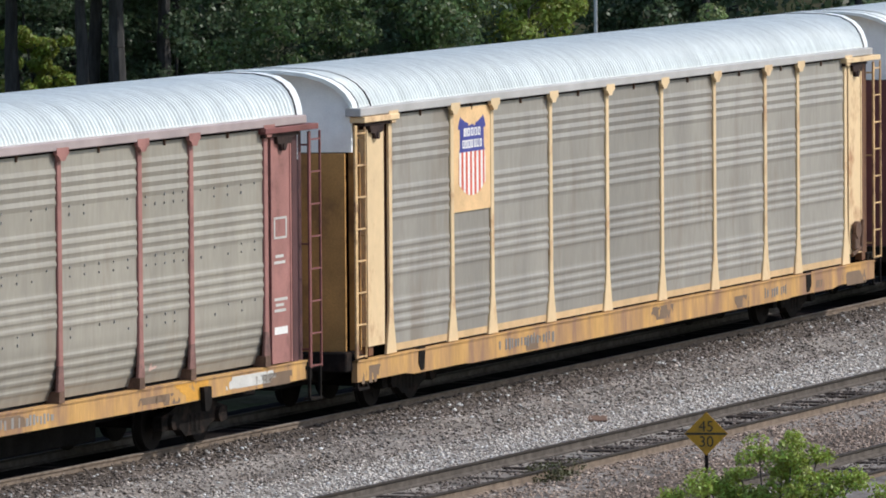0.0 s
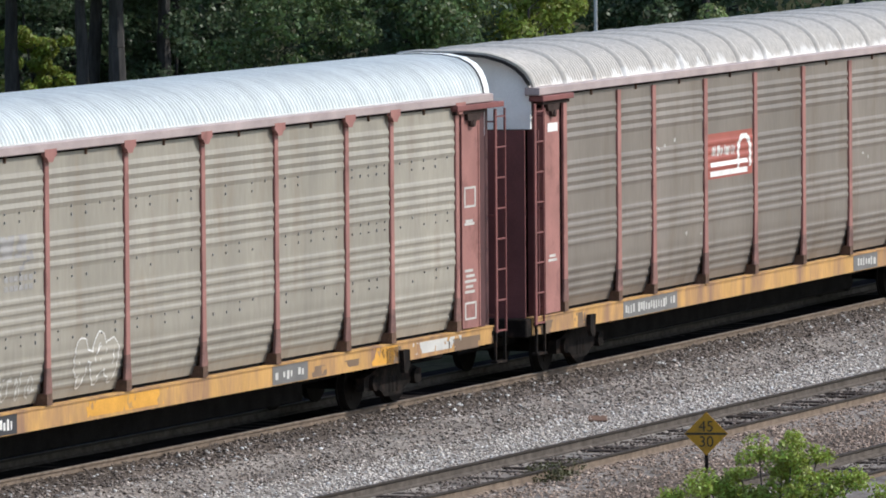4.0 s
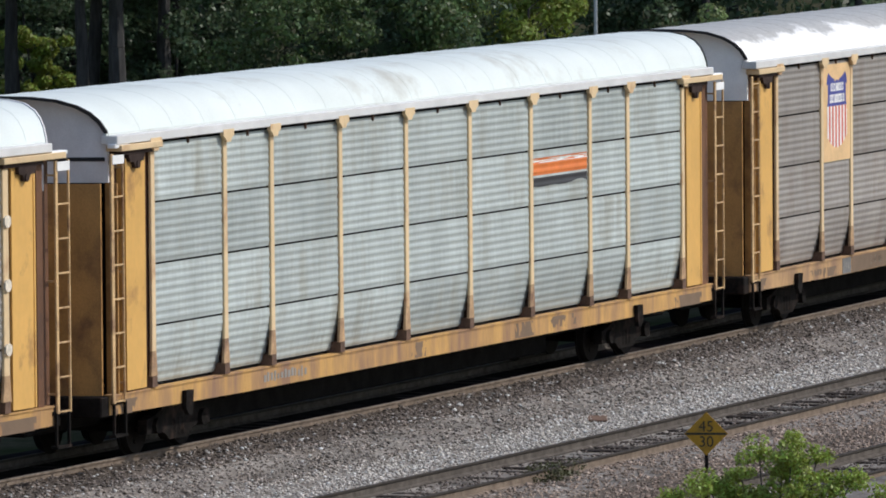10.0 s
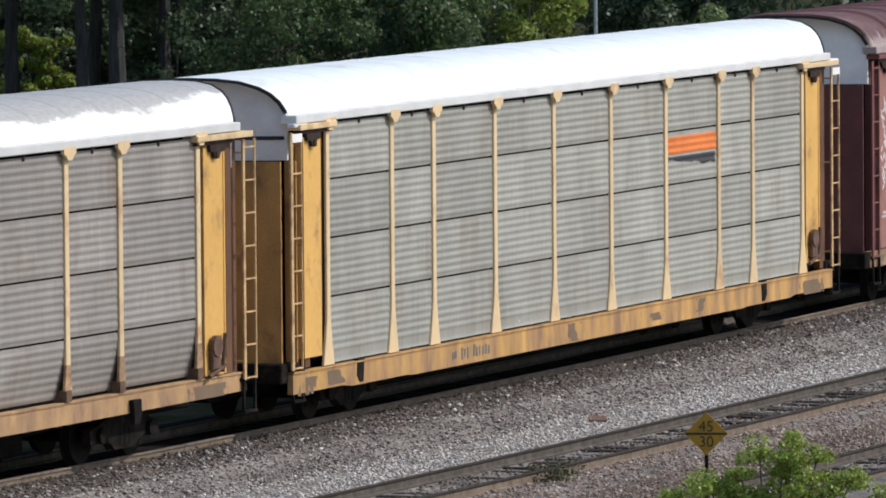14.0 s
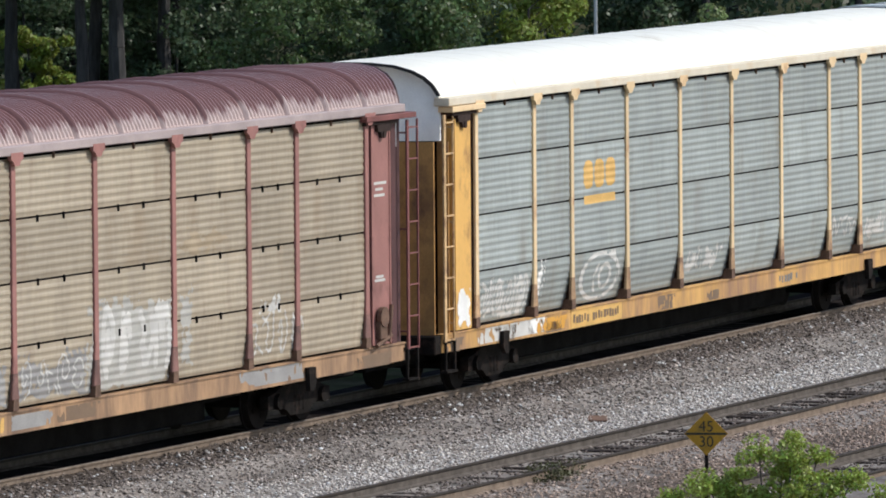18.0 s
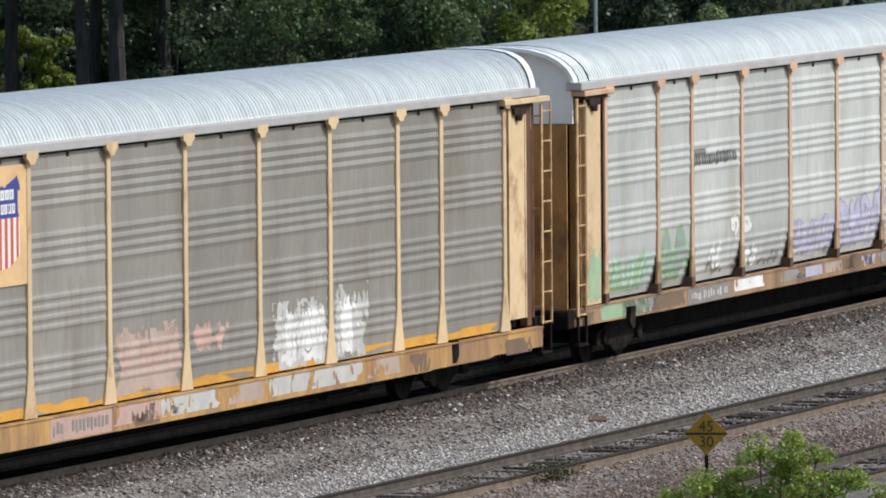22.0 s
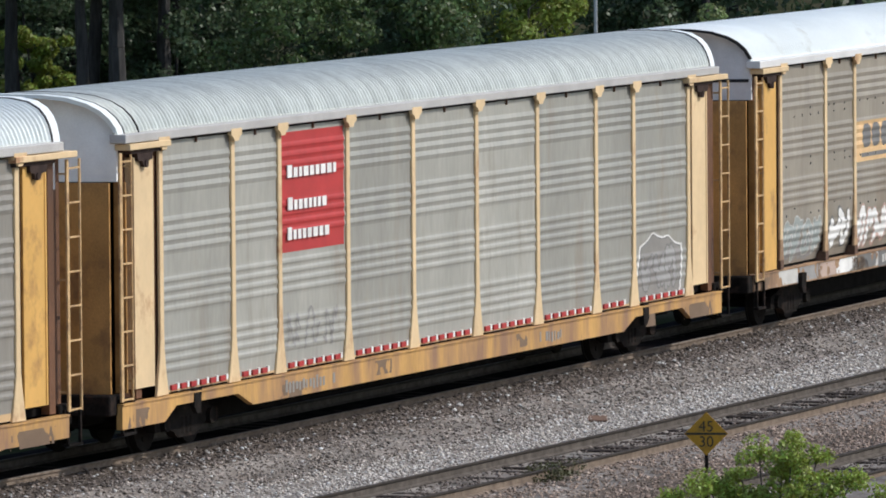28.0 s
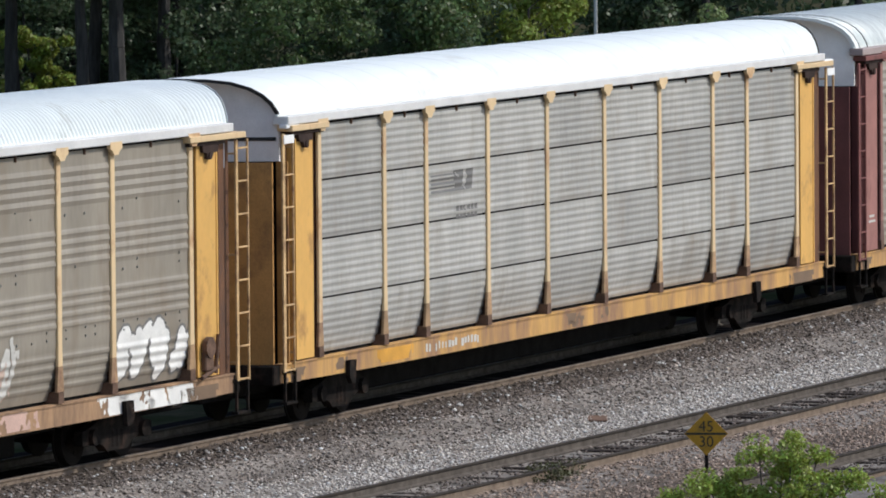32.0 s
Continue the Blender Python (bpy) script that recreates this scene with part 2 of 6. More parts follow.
LINE_DARK = mat("rubber_seal", (0.02, 0.02, 0.022), 0.7)
P_SHADE = dict(
    beige=(0.375, 0.345, 0.29), drab=(0.24, 0.208, 0.178), taupe=(0.345, 0.325, 0.29), blue=(0.475, 0.52, 0.505),
    mauve=(0.335, 0.305, 0.28), grey=(0.40, 0.39, 0.35), brown=(0.405, 0.338, 0.25), slate=(0.355, 0.385, 0.37),
    warm=(0.335, 0.312, 0.275), pale=(0.60, 0.615, 0.58), khaki=(0.335, 0.297, 0.245), silver=(0.43, 0.42, 0.395))
PANEL = {k: mat("panel_" + k, tuple(q * 0.93 for q in v), 0.5, 0.15, spots=0.12, scale=1.1, fine=9, stain=(v[0] * 0.74, v[1] * 0.68, v[2] * 0.62), stain_amt=0.3, stretch=(1.2, 1, 0.3), vary=0.12)
         for k, v in P_SHADE.items()}
INK = {k: mat("ink_" + k, v, 0.6, spots=0.12, scale=2.5) for k, v in dict(
    blue=(0.05, 0.06, 0.27), red=(0.42, 0.035, 0.035), scarlet=(0.62, 0.11, 0.06), white=(0.80, 0.79, 0.76), orange=(0.75, 0.20, 0.045), black=(0.04, 0.04, 0.045),
    gold=(0.66, 0.40, 0.12), green=(0.33, 0.46, 0.29), purple=(0.36, 0.33, 0.47), sky=(0.22, 0.36, 0.50), smoke=(0.17, 0.165, 0.16), chalk=(0.56, 0.545, 0.51),
    teal=(0.30, 0.47, 0.40), rosy=(0.55, 0.37, 0.31), lemon=(0.60, 0.46, 0.15), ghost=(0.27, 0.255, 0.235), logo_y=(0.74, 0.49, 0.25), logo_r=(0.36, 0.10, 0.075), amber=(0.66, 0.33, 0.05), grime=(0.19, 0.125, 0.08), ash=(0.40, 0.385, 0.35), lilac=(0.50, 0.48, 0.60), mint=(0.42, 0.58, 0.50), dusk=(0.30, 0.29, 0.28), beige=(0.37, 0.34, 0.285), slate=(0.33, 0.36, 0.345), sand=(0.37, 0.29, 0.195), grass=(0.28, 0.50, 0.25), navy=(0.07, 0.12, 0.22), rust=(0.30, 0.10, 0.10), silver=(0.62, 0.64, 0.66), clay=(0.48, 0.36, 0.30), tan=(0.60, 0.41, 0.22)).items()}


# ---- mesh helpers ----
def part(name, bm, material, parent, label="", smooth=False, at=None):
    """Links a bmesh as one mesh object under a thing or a part."""
    me = bpy.data.meshes.new(name)
    bm.to_mesh(me)
    bm.free()
    me.materials.append(material)
    if smooth:
        me.polygons.foreach_set("use_smooth", [True] * len(me.polygons))
    return hang(name, me, parent, label, at)


def hang(name, me, parent, label="", at=None, material=None):
    ob = new(name, me)
    if parent:
        ob.parent = parent
    if at is not None:
        ob.matrix_basis = at
    if material:
        ob.material_slots[0].link = "OBJECT"
        ob.material_slots[0].material = material
    if label:
        ob["label"] = label
    return ob


def mesh_of(name, verts, faces, material, smooth=False):
    me = bpy.data.meshes.new(name)
    me.from_pydata([tuple(v) for v in verts], [], faces)
    me.materials.append(material)
    if smooth:
        me.polygons.foreach_set("use_smooth", [True] * len(me.polygons))
    me.update()
    return me


def box(bm, x0, x1, y0, y1, z0, z1, bevel=0.0):
    r = bmesh.ops.create_cube(bm, size=1.0)
    vs = r["verts"]
    for v in vs:
        v.co = Vector((x0 + (v.co.x + 0.5) * (x1 - x0), y0 + (v.co.y + 0.5) * (y1 - y0), z0 + (v.co.z + 0.5) * (z1 - z0)))
    if bevel:
        es = list({e for v in vs for e in v.link_edges})
        bmesh.ops.bevel(bm, geom=es, offset=bevel, segments=1, affect="EDGES")
    return vs


def cyl(bm, p0, p1, r0, r1=None, n=8):
    r1 = r0 if r1 is None else r1
    a, b = Vector(p0), Vector(p1)
    d = b - a
    m = Matrix.Translation((a + b) / 2) @ d.to_track_quat("Z", "Y").to_matrix().to_4x4()
    bmesh.ops.create_cone(bm, cap_ends=True, segments=n, radius1=r0, radius2=r1, depth=d.length, matrix=m)


def prism(bm, pts, axis, a, b):
    """Extrudes a 2D outline along an axis: for 'y' the outline is (x, z), for 'x' it is (y, z)."""
    def place(p, q):
        return (p[0], q, p[1]) if axis == "y" else (q, p[0], p[1])
    f = [bm.verts.new(place(p, a)) for p in pts]
    g = [bm.verts.new(place(p, b)) for p in pts]
    bm.faces.new(f)
    bm.faces.new(g[::-1])
    for i in range(len(pts)):
        j = (i + 1) % len(pts)
        bm.faces.new((f[j], f[i], g[i], g[j]))
    bmesh.ops.recalc_face_normals(bm, faces=bm.faces)


# ---- autorack cars: shape ----
POSTS = (-11.75, -8.95, -7.08, -4.25, -1.42, 1.42, 4.25, 7.08, 8.95, 11.75)
SIDE = 1.545
EAVE = 4.945
ROW = 0.955


RECESS = 0.026


def tuck(z, taper):
    """How far the side leans in towards the deck near its foot."""
    return taper * max(0.0, (2.05 - z) / 0.85) ** 1.6


def rib(z, rows):
    """Outward relief of the corrugated screens at height z."""
    if rows == 4:
        u = (EAVE - z) % ROW
        k = (u - 0.06) / 0.121
        return 0.012 * (0.5 - 0.5 * math.cos(2 * math.pi * k)) if 0 <= k <= 7 else 0.0
    u = (4.88 - z) % 0.93
    k = (u - 0.19) / 0.15
    return 0.019 * (0.5 - 0.5 * math.cos(2 * math.pi * k)) if 0 <= k <= 4 else 0.0


def heights(z0, z1, rows):
    """Sample heights that follow the ribs."""
    out, z = [z0], z1
    step = 0.121 / 4 if rows == 4 else 0.15 / 4
    zs = []
    while z > z0 + 0.008:
        zs.append(z)
        z -= step
    return [z0] + zs[::-1]


SCREEN = {}


def screen_mesh(w, z0, z1, rows, taper):
    key = (round(w, 3), z0, z1, rows, taper)
    if key not in SCREEN:
        zs = heights(z0, z1, rows)
        v, f = [], []
        for z in zs:
            y = -(SIDE - RECESS + rib(z, rows) - tuck(z, taper))
            v += [(-w / 2, y, z), (w / 2, y, z)]
        n = len(zs)
        for i in range(n - 1):
            f.append((2 * i, 2 * i + 1, 2 * i + 3, 2 * i + 2))
        b = len(v)
        for z in (z0, z1):
            y = -(SIDE - RECESS - 0.03 - tuck(z, taper))
            v += [(-w / 2, y, z), (w / 2, y, z)]
        f += [(0, b, b + 1, 1), (2 * n - 2, 2 * n - 1, b + 3, b + 2), (b, b + 2, b + 3, b + 1)]
        f += [[2 * i for i in range(n)] + [b + 2, b], [2 * i + 1 for i in range(n)][::-1] + [b + 1, b + 3]]
        SCREEN[key] = mesh_of("screen", v, f, PANEL["grey"])
    return SCREEN[key]


POSTM = {}


def post_mesh(kind, z0, head=True, red=False):
    """A pressed post; kind: foot (stands on a dark shoe) or flare (widens into a foot), caps on top."""
    key = (kind, z0, head, red)
    if key in POSTM:
        return POSTM[key]
    bm = bmesh.new()
    zs = [z0, z0 + 0.12, 1.45, 1.7, 2.05, 3.0, 4.0, 4.88]
    prof = []
    for z in zs:
        w = (0.072 if head else 0.09) + (0.14 if kind == "flare" else 0.085) * max(0.0, (1.8 - z) / 0.75) ** 1.3
        prof.append((z, w, -(SIDE + 0.015), -(SIDE - 0.10 - tuck(z, 0.15) * (kind == "foot"))))
    rings = []
    for z, w, yo, yi in prof:
        rings.append([bm.verts.new(p) for p in ((-0.015, yi, z), (-0.015, yo + 0.046, z), (-w, yo + 0.046, z), (-w, yo + 0.008, z), (-w + 0.012, yo, z), (w - 0.012, yo, z), (w, yo + 0.008, z), (w, yo + 0.046, z), (0.015, yo + 0.046, z), (0.015, yi, z))])
    for a, b in zip(rings, rings[1:]):
        for i in range(10):
            bm.faces.new((a[i], a[(i + 1) % 10], b[(i + 1) % 10], b[i]))
    bm.faces.new(rings[0][::-1])
    bm.faces.new(rings[-1])
    # gusset at the head
    if head:
        prism(bm, [(-0.075, 4.80), (0.075, 4.80), (0.13, 4.865), (0.21, 4.90), (0.21, 5.0), (-0.21, 5.0), (-0.21, 4.90), (-0.13, 4.865)], "y", -(SIDE + 0.079), -(SIDE + 0.02))
    bmesh.ops.recalc_face_normals(bm, faces=bm.faces)
    me = bpy.data.meshes.new("post")
    bm.to_mesh(me)
    bm.free()
    me.materials.append(YELLOW)
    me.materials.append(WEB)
    me.materials.append(RED_FOOT if red else POST_FOOT)
    for p in me.polygons:
        if kind == "foot" and p.center.z < 1.68:
            p.material_index = 2
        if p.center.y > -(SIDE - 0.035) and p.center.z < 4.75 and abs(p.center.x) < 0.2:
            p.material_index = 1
    POSTM[key] = me
    return me


ROOFM = {}
ROOF_ARC = [(-1.44, 5.0), (-1.405, 5.16), (-1.33, 5.31), (-1.22, 5.44), (-1.06, 5.55), (-0.80, 5.645), (-0.45, 5.69), (0.0, 5.70)]
ROOF_ARC = ROOF_ARC + [(-y, z) for y, z in ROOF_ARC[-2::-1]]


ROOF_END, BOW = 13.33, 0.78
# the roof starts a little further in at the car's low end
ROOF_START = 13.08


def bow(x, y):
    """The ends are rounded in plan: the middle stands further out than the eaves."""
    k = max(0.0, (abs(x) - 11.6) / (ROOF_END - 11.6))
    return x + math.copysign(k * BOW * (1 - (y / 1.46) ** 2), x)


def roof_mesh(style):
    """Arched roof: ribbed (fine cross corrugation), smooth (wide sheets with seams), batten (corrugated with heavy battens)."""
    if style in ROOFM:
        return ROOFM[style]
    xs, lift = [], []
    x, end = -ROOF_START, ROOF_END
    if style == "smooth":
        k = 0
        while x < end:
            xs += [x, x + 1.17, x + 1.18, x + 1.22]
            lift += [0, 0, 0.006, 0.006]
            x += 1.23
    else:
        k = 0
        while x < end:
            high = 0.055 if style == "batten" and k % 12 == 0 else 0.0
            xs += [x, x + 0.03, x + 0.06, x + 0.09]
            lift += [0 + high, 0.028 + high, 0.028 + high, 0 + high]
            x += 0.13
            k += 1
    xs.append(end)
    lift.append(0)
    xs = [min(q, end) for q in xs]
    v, f = [], []
    n = len(ROOF_ARC)
    for q, h in zip(xs, lift):
        for j, (y, z) in enumerate(ROOF_ARC):
            k = 1 + h / 1.6
            v.append((bow(q, y), y * k, z + h * 0.8))
    for i in range(len(xs) - 1):
        if xs[i + 1] - xs[i] < 1e-6:
            continue
        for j in range(n - 1):
            f.append((i * n + j, (i + 1) * n + j, (i + 1) * n + j + 1, i * n + j + 1))
    b = len(v)
    # underside, so the sheet has depth
    for q in (-ROOF_START, ROOF_END):
        for y, z in ROOF_ARC:
            v.append((bow(q, y), y * 0.975, z - 0.03))
    m = len(xs) - 1
    for j in range(n - 1):
        f.append((b + j, b + j + 1, b + n + j + 1, b + n + j))
        f.append((j, j + 1, b + j + 1, b + j))
        f.append((m * n + j, b + n + j, b + n + j + 1, m * n + j + 1))
    f.append((0, b, b + n, m * n))
    f.append((n - 1, m * n + n - 1, b + 2 * n - 1, b + n - 1))
    me = mesh_of("roof", v, f, ROOF_GALV, smooth=True)
    # smooth round the arch, crisp across the ribs
    for e in me.edges:
        p, q = e.vertices
        e.use_edge_sharp = p >= b or q >= b or p // n == q // n
    ROOFM[style] = me
    return me


SHARED = {}


def shared(name, build, material, smooth=False):
    if name not in SHARED:
        bm = bmesh.new()
        build(bm)
        me = bpy.data.meshes.new(name)
        bm.to_mesh(me)
        bm.free()
        me.materials.append(material)
        if smooth:
            me.polygons.foreach_set("use_smooth", [True] * len(me.polygons))
        SHARED[name] = me
    return SHARED[name]


def m_shell(bm):
    box(bm, -12.3, 12.3, -1.33, 1.33, 1.12, 4.95)


def m_deck(bm):
    box(bm, -13.55, 13.55, -1.30, 1.30, 0.98, 1.10)
    box(bm, -13.9, 13.9, -0.36, 0.36, 0.50, 0.98, 0.03)
    box(bm, -7.8, 7.8, -0.42, 0.42, 0.24, 0.98, 0.03)
    for x in np.arange(-7.6, 7.7, 1.9):
        box(bm, x - 0.07, x + 0.07, -1.28, 1.28, 0.72, 0.98)
    for y in (-1.0, 1.0):
        box(bm, -7.9, 7.9, y - 0.05, y + 0.05, 0.66, 0.82)


def m_sill(bm, deep, arched=False):
    z0, z1 = (0.56, 0.97) if deep else (0.79, 1.13)
    e, n0, n1 = 13.35, 8.2, 11.2
    c = z0 + 0.06
    pts = [(-e, z1), (-e, c), (-n1, c), (-n1 + 0.35, z0 + 0.02), (-n0 - 0.3, z0 + 0.02), (-n0, z0), (n0, z0), (n0 + 0.3, z0 + 0.02), (n1 - 0.35, z0 + 0.02), (n1, c), (e, c), (e, z1)]
    if arched:
        pts = [(-e, z1), (-e, z0 + 0.02), (-11.75, z0 + 0.02), (-11.3, z0 + 0.24), (-8.9, z0 + 0.24), (-8.3, z0 + 0.02), (8.3, z0 + 0.02), (8.9, z0 + 0.24), (11.3, z0 + 0.24), (11.75, z0 + 0.02), (e, z0 + 0.02), (e, z1)]
    if not deep:
        pts = [(-e, z1), (-e, z0 + 0.04), (-11.6, z0 + 0.02), (-n0, z0), (n0, z0), (11.6, z0 + 0.02), (e, z0 + 0.04), (e, z1)]
    y = -(SIDE + (0.04 if deep else -0.03))
    prism(bm, pts, "y", y, y + 0.10)
    box(bm, -e, e, y - 0.02, y + 0.12, z1 - 0.025, z1 + 0.004)


def m_top(bm):
    box(bm, -13.2, 13.2, -(SIDE + 0.075), -(SIDE - 0.20), EAVE + 0.012, 5.095, 0.012)


def m_gutter(bm):
    box(bm, -13.2, 13.2, -(SIDE - 0.11), -(SIDE - 0.15), 5.095, 5.125)


def m_beam(bm):
    # hood over the end opening, x mirrored for the other end
    box(bm, 11.55, 13.60, -(SIDE + 0.105), -(SIDE - 0.16), 4.85, 4.945, 0.008)


def m_beam_short(bm):
    box(bm, 11.55, 13.10, -(SIDE + 0.105), -(SIDE - 0.16), 4.85, 4.945, 0.008)


def m_door_box(bm):
    box(bm, 13.38, 13.47, -0.98, -0.72, 2.92, 3.06, 0.01)


def m_roller_shade(bm):
    # door track and roller, enlarged to stand in for the hood beam's shadow
    box(bm, 11.62, 12.95, -(SIDE + 0.05), -(SIDE - 0.14), 4.785, 4.85, 0.01)
    prism(bm, [(12.12, 4.785), (12.72, 4.785), (12.66, 4.67), (12.52, 4.66), (12.46, 4.57), (12.30, 4.57), (12.27, 4.66), (12.14, 4.68)], "y", -(SIDE + 0.045), -(SIDE - 0.10))
    cyl(bm, (12.38, -(SIDE + 0.065), 4.62), (12.38, -(SIDE - 0.05), 4.62), 0.06, n=10)


def m_wing(bm):
    pts = [(11.99, 1.16), (12.74, 1.16), (12.74, 4.72), (11.99, 4.80)]
    prism(bm, pts, "y", -(SIDE - 0.015), -(SIDE - 0.055))
    box(bm, 12.70, 12.75, -(SIDE - 0.002), -(SIDE - 0.3), 1.16, 4.72)


def m_jamb(bm):
    box(bm, 11.78, 12.02, -(SIDE - 0.062), -(SIDE - 0.12), 1.16, 4.86)


def m_pipe(bm):
    prism(bm, [(0, 0), (0.2, 0), (0.2, 0.09), (0.56, 0.09), (0.56, 0.14), (0, 0.14)], "x", 0, 1)
    for v in bm.verts:
        v.co = Vector((12.90 + v.co.y, -1.485 + v.co.z, 1.0 + 3.84 * v.co.x))
    bmesh.ops.recalc_face_normals(bm, faces=bm.faces)


def m_ladder_stiles(bm):
    for x, q in ((13.40, 0.04), (13.82, 0.018)):
        box(bm, x - q, x + q, -(SIDE + 0.035), -SIDE, 1.0, 4.82, 0.006)
    for z in (1.3, 3.0, 4.6):
        box(bm, 13.385, 13.415, -(SIDE + 0.01), -(SIDE - 0.13), z - 0.015, z + 0.015)


def m_ladder_low(bm):
    # the low end's ladder has its wide stile outside
    for x, q in ((13.40, 0.014), (13.80, 0.05)):
        box(bm, x - q, x + q, -(SIDE + 0.035), -SIDE, 1.0, 4.82, 0.006)
    for z in (1.3, 3.0, 4.6):
        box(bm, 13.385, 13.415, -(SIDE + 0.01), -(SIDE - 0.13), z - 0.015, z + 0.015)


def m_door_edge(bm):
    box(bm, 12.97, 13.01, -(SIDE - 0.03), -1.32, 1.12, 4.36)


def m_rung(bm):
    box(bm, 13.40, 13.82, -(SIDE + 0.032), -(SIDE + 0.005), -0.013, 0.013)


def m_step(bm):
    for x in (13.36, 13.78):
        box(bm, x - 0.022, x + 0.022, -(SIDE + 0.03), -(SIDE - 0.01), 0.50, 1.02)
    box(bm, 13.335, 13.805, -(SIDE + 0.05), -(SIDE - 0.07), 0.48, 0.52)
    box(bm, 13.3, 13.80, -(SIDE - 0.005), -(SIDE - 0.14), 0.98, 1.04)


def curved_sheet(bm, y0, y1, low, high, inset, thick, n=8, curve=1.0):
    """A sheet bowed in plan like the roof's end; high may depend on y."""
    cols = []
    for i in range(n + 1):
        y = y0 + (y1 - y0) * i / n
        x = ROOF_END - inset + (bow(ROOF_END, y) - ROOF_END) * curve
        top = high(y) if callable(high) else high
        cols.append([bm.verts.new(p) for p in ((x, y, low), (x, y, top), (x - thick, y, top), (x - thick, y, low))])
    for p, q in zip(cols, cols[1:]):
        for i in range(4):
            bm.faces.new((p[i], p[(i + 1) % 4], q[(i + 1) % 4], q[i]))
    bm.faces.new(cols[0])
    bm.faces.new(cols[-1][::-1])
    bmesh.ops.recalc_face_normals(bm, faces=bm.faces)


def roof_height(y):
    for (a, za), (b, zb) in zip(ROOF_ARC, ROOF_ARC[1:]):
        if a <= y <= b:
            return za + (zb - za) * (y - a) / (b - a)
    return 5.0


def m_end_door(bm):
    curved_sheet(bm, -1.37, -0.012, 1.12, 4.36, 0.05, 0.05, 8, 0.3)


def m_end_sill(bm):
    box(bm, 13.2, 13.62, -1.50, 1.50, 0.80, 1.12, 0.02)


def m_end_cap(bm):
    curved_sheet(bm, -1.40, 1.40, 4.37, lambda y: roof_height(y) - 0.025, 0.03, 0.06, 24, 0.42)


def arch_band(bm, x0, x1, out, deep):
    """A band laid over the roof near its end."""
    rings = []
    for y, z in ROOF_ARC:
        rings.append([bm.verts.new(p) for p in ((bow(x0, y), y * (1 + out / 1.5), z + out), (bow(x1, y), y * (1 + out / 1.5), z + out), (bow(x1, y), y * (1 - deep / 1.5), z - deep), (bow(x0, y), y * (1 - deep / 1.5), z - deep))])
    for p, q in zip(rings, rings[1:]):
        for i in range(4):
            bm.faces.new((p[i], p[(i + 1) % 4], q[(i + 1) % 4], q[i]))
    bm.faces.new(rings[0])
    bm.faces.new(rings[-1][::-1])
    bmesh.ops.recalc_face_normals(bm, faces=bm.faces)


def m_seal(bm):
    arch_band(bm, ROOF_END - 0.012, ROOF_END + 0.025, 0.016, 0.03)


def m_seal_in(bm):
    arch_band(bm, ROOF_END - 0.235, ROOF_END - 0.19, 0.036, 0.03)


def m_roof_hood(bm):
    arch_band(bm, ROOF_END - 0.19, ROOF_END + 0.03, 0.034, 0.02)


def m_seam(bm):
    arch_band(bm, ROOF_END - 0.78, ROOF_END - 0.765, 0.03, 0.02)


def m_cap_seam(bm):
    curved_sheet(bm, -1.36, 1.36, 4.70, 4.76, 0.015, 0.03, 24, 0.42)


def m_cap_slot(bm):
    box(bm, 13.31, 13.36, -1.345, -1.30, 4.80, 5.06, 0.008)


def m_hinge(bm):
    box(bm, 13.20, 13.74, -(SIDE + 0.06), -(SIDE - 0.08), 4.90, 4.97, 0.015)
    box(bm, 13.40, 13.82, -(SIDE + 0.05), -(SIDE + 0.036), 4.66, 4.80, 0.005)


def m_coupler(bm):
    box(bm, 13.6, 14.1, -0.10, 0.10, 0.72, 0.92, 0.02)
    box(bm, 14.0, 14.28, -0.17, 0.15, 0.66, 0.98, 0.04)


def m_bolster(bm):
    box(bm, -0.22, 0.22, -1.0, 1.0, 0.46, 0.66, 0.03)
    cyl(bm, (0, 0, 0.62), (0, 0, 0.74), 0.35, n=14)


def m_side_frame(bm):
    pts = [(-1.22, 0.34), (-1.22, 0.56), (-0.92, 0.62), (-0.45, 0.76), (0.45, 0.76), (0.92, 0.62), (1.22, 0.56), (1.22, 0.34), (0.98, 0.34), (0.92, 0.42), (0.5, 0.30), (0.36, 0.20), (-0.36, 0.20), (-0.5, 0.30), (-0.92, 0.42), (-0.98, 0.34)]
    prism(bm, pts, "y", -1.13, -0.98)
    for x in (-0.88, 0.88):
        cyl(bm, (x, -1.20, 0.46), (x, -0.98, 0.46), 0.13, n=12)
    for x in (-0.16, 0, 0.16):
        cyl(bm, (x, -1.08, 0.26), (x, -1.08, 0.52), 0.07, n=8)


def m_wheelset(bm):
    cyl(bm, (0, -1.0, 0), (0, 1.0, 0), 0.08, n=10)
    for s in (-1, 1):
        cyl(bm, (0, s * 0.675, 0), (0, s * 0.80, 0), 0.42, 0.41, n=28)
        cyl(bm, (0, s * 0.655, 0), (0, s * 0.685, 0), 0.455, n=28)
        for k in range(4):
            a = k * math.pi / 2 + 0.3
            cyl(bm, (0.22 * math.cos(a), s * 0.79, 0.22 * math.sin(a)), (0.22 * math.cos(a), s * 0.815, 0.22 * math.sin(a)), 0.05, n=6)


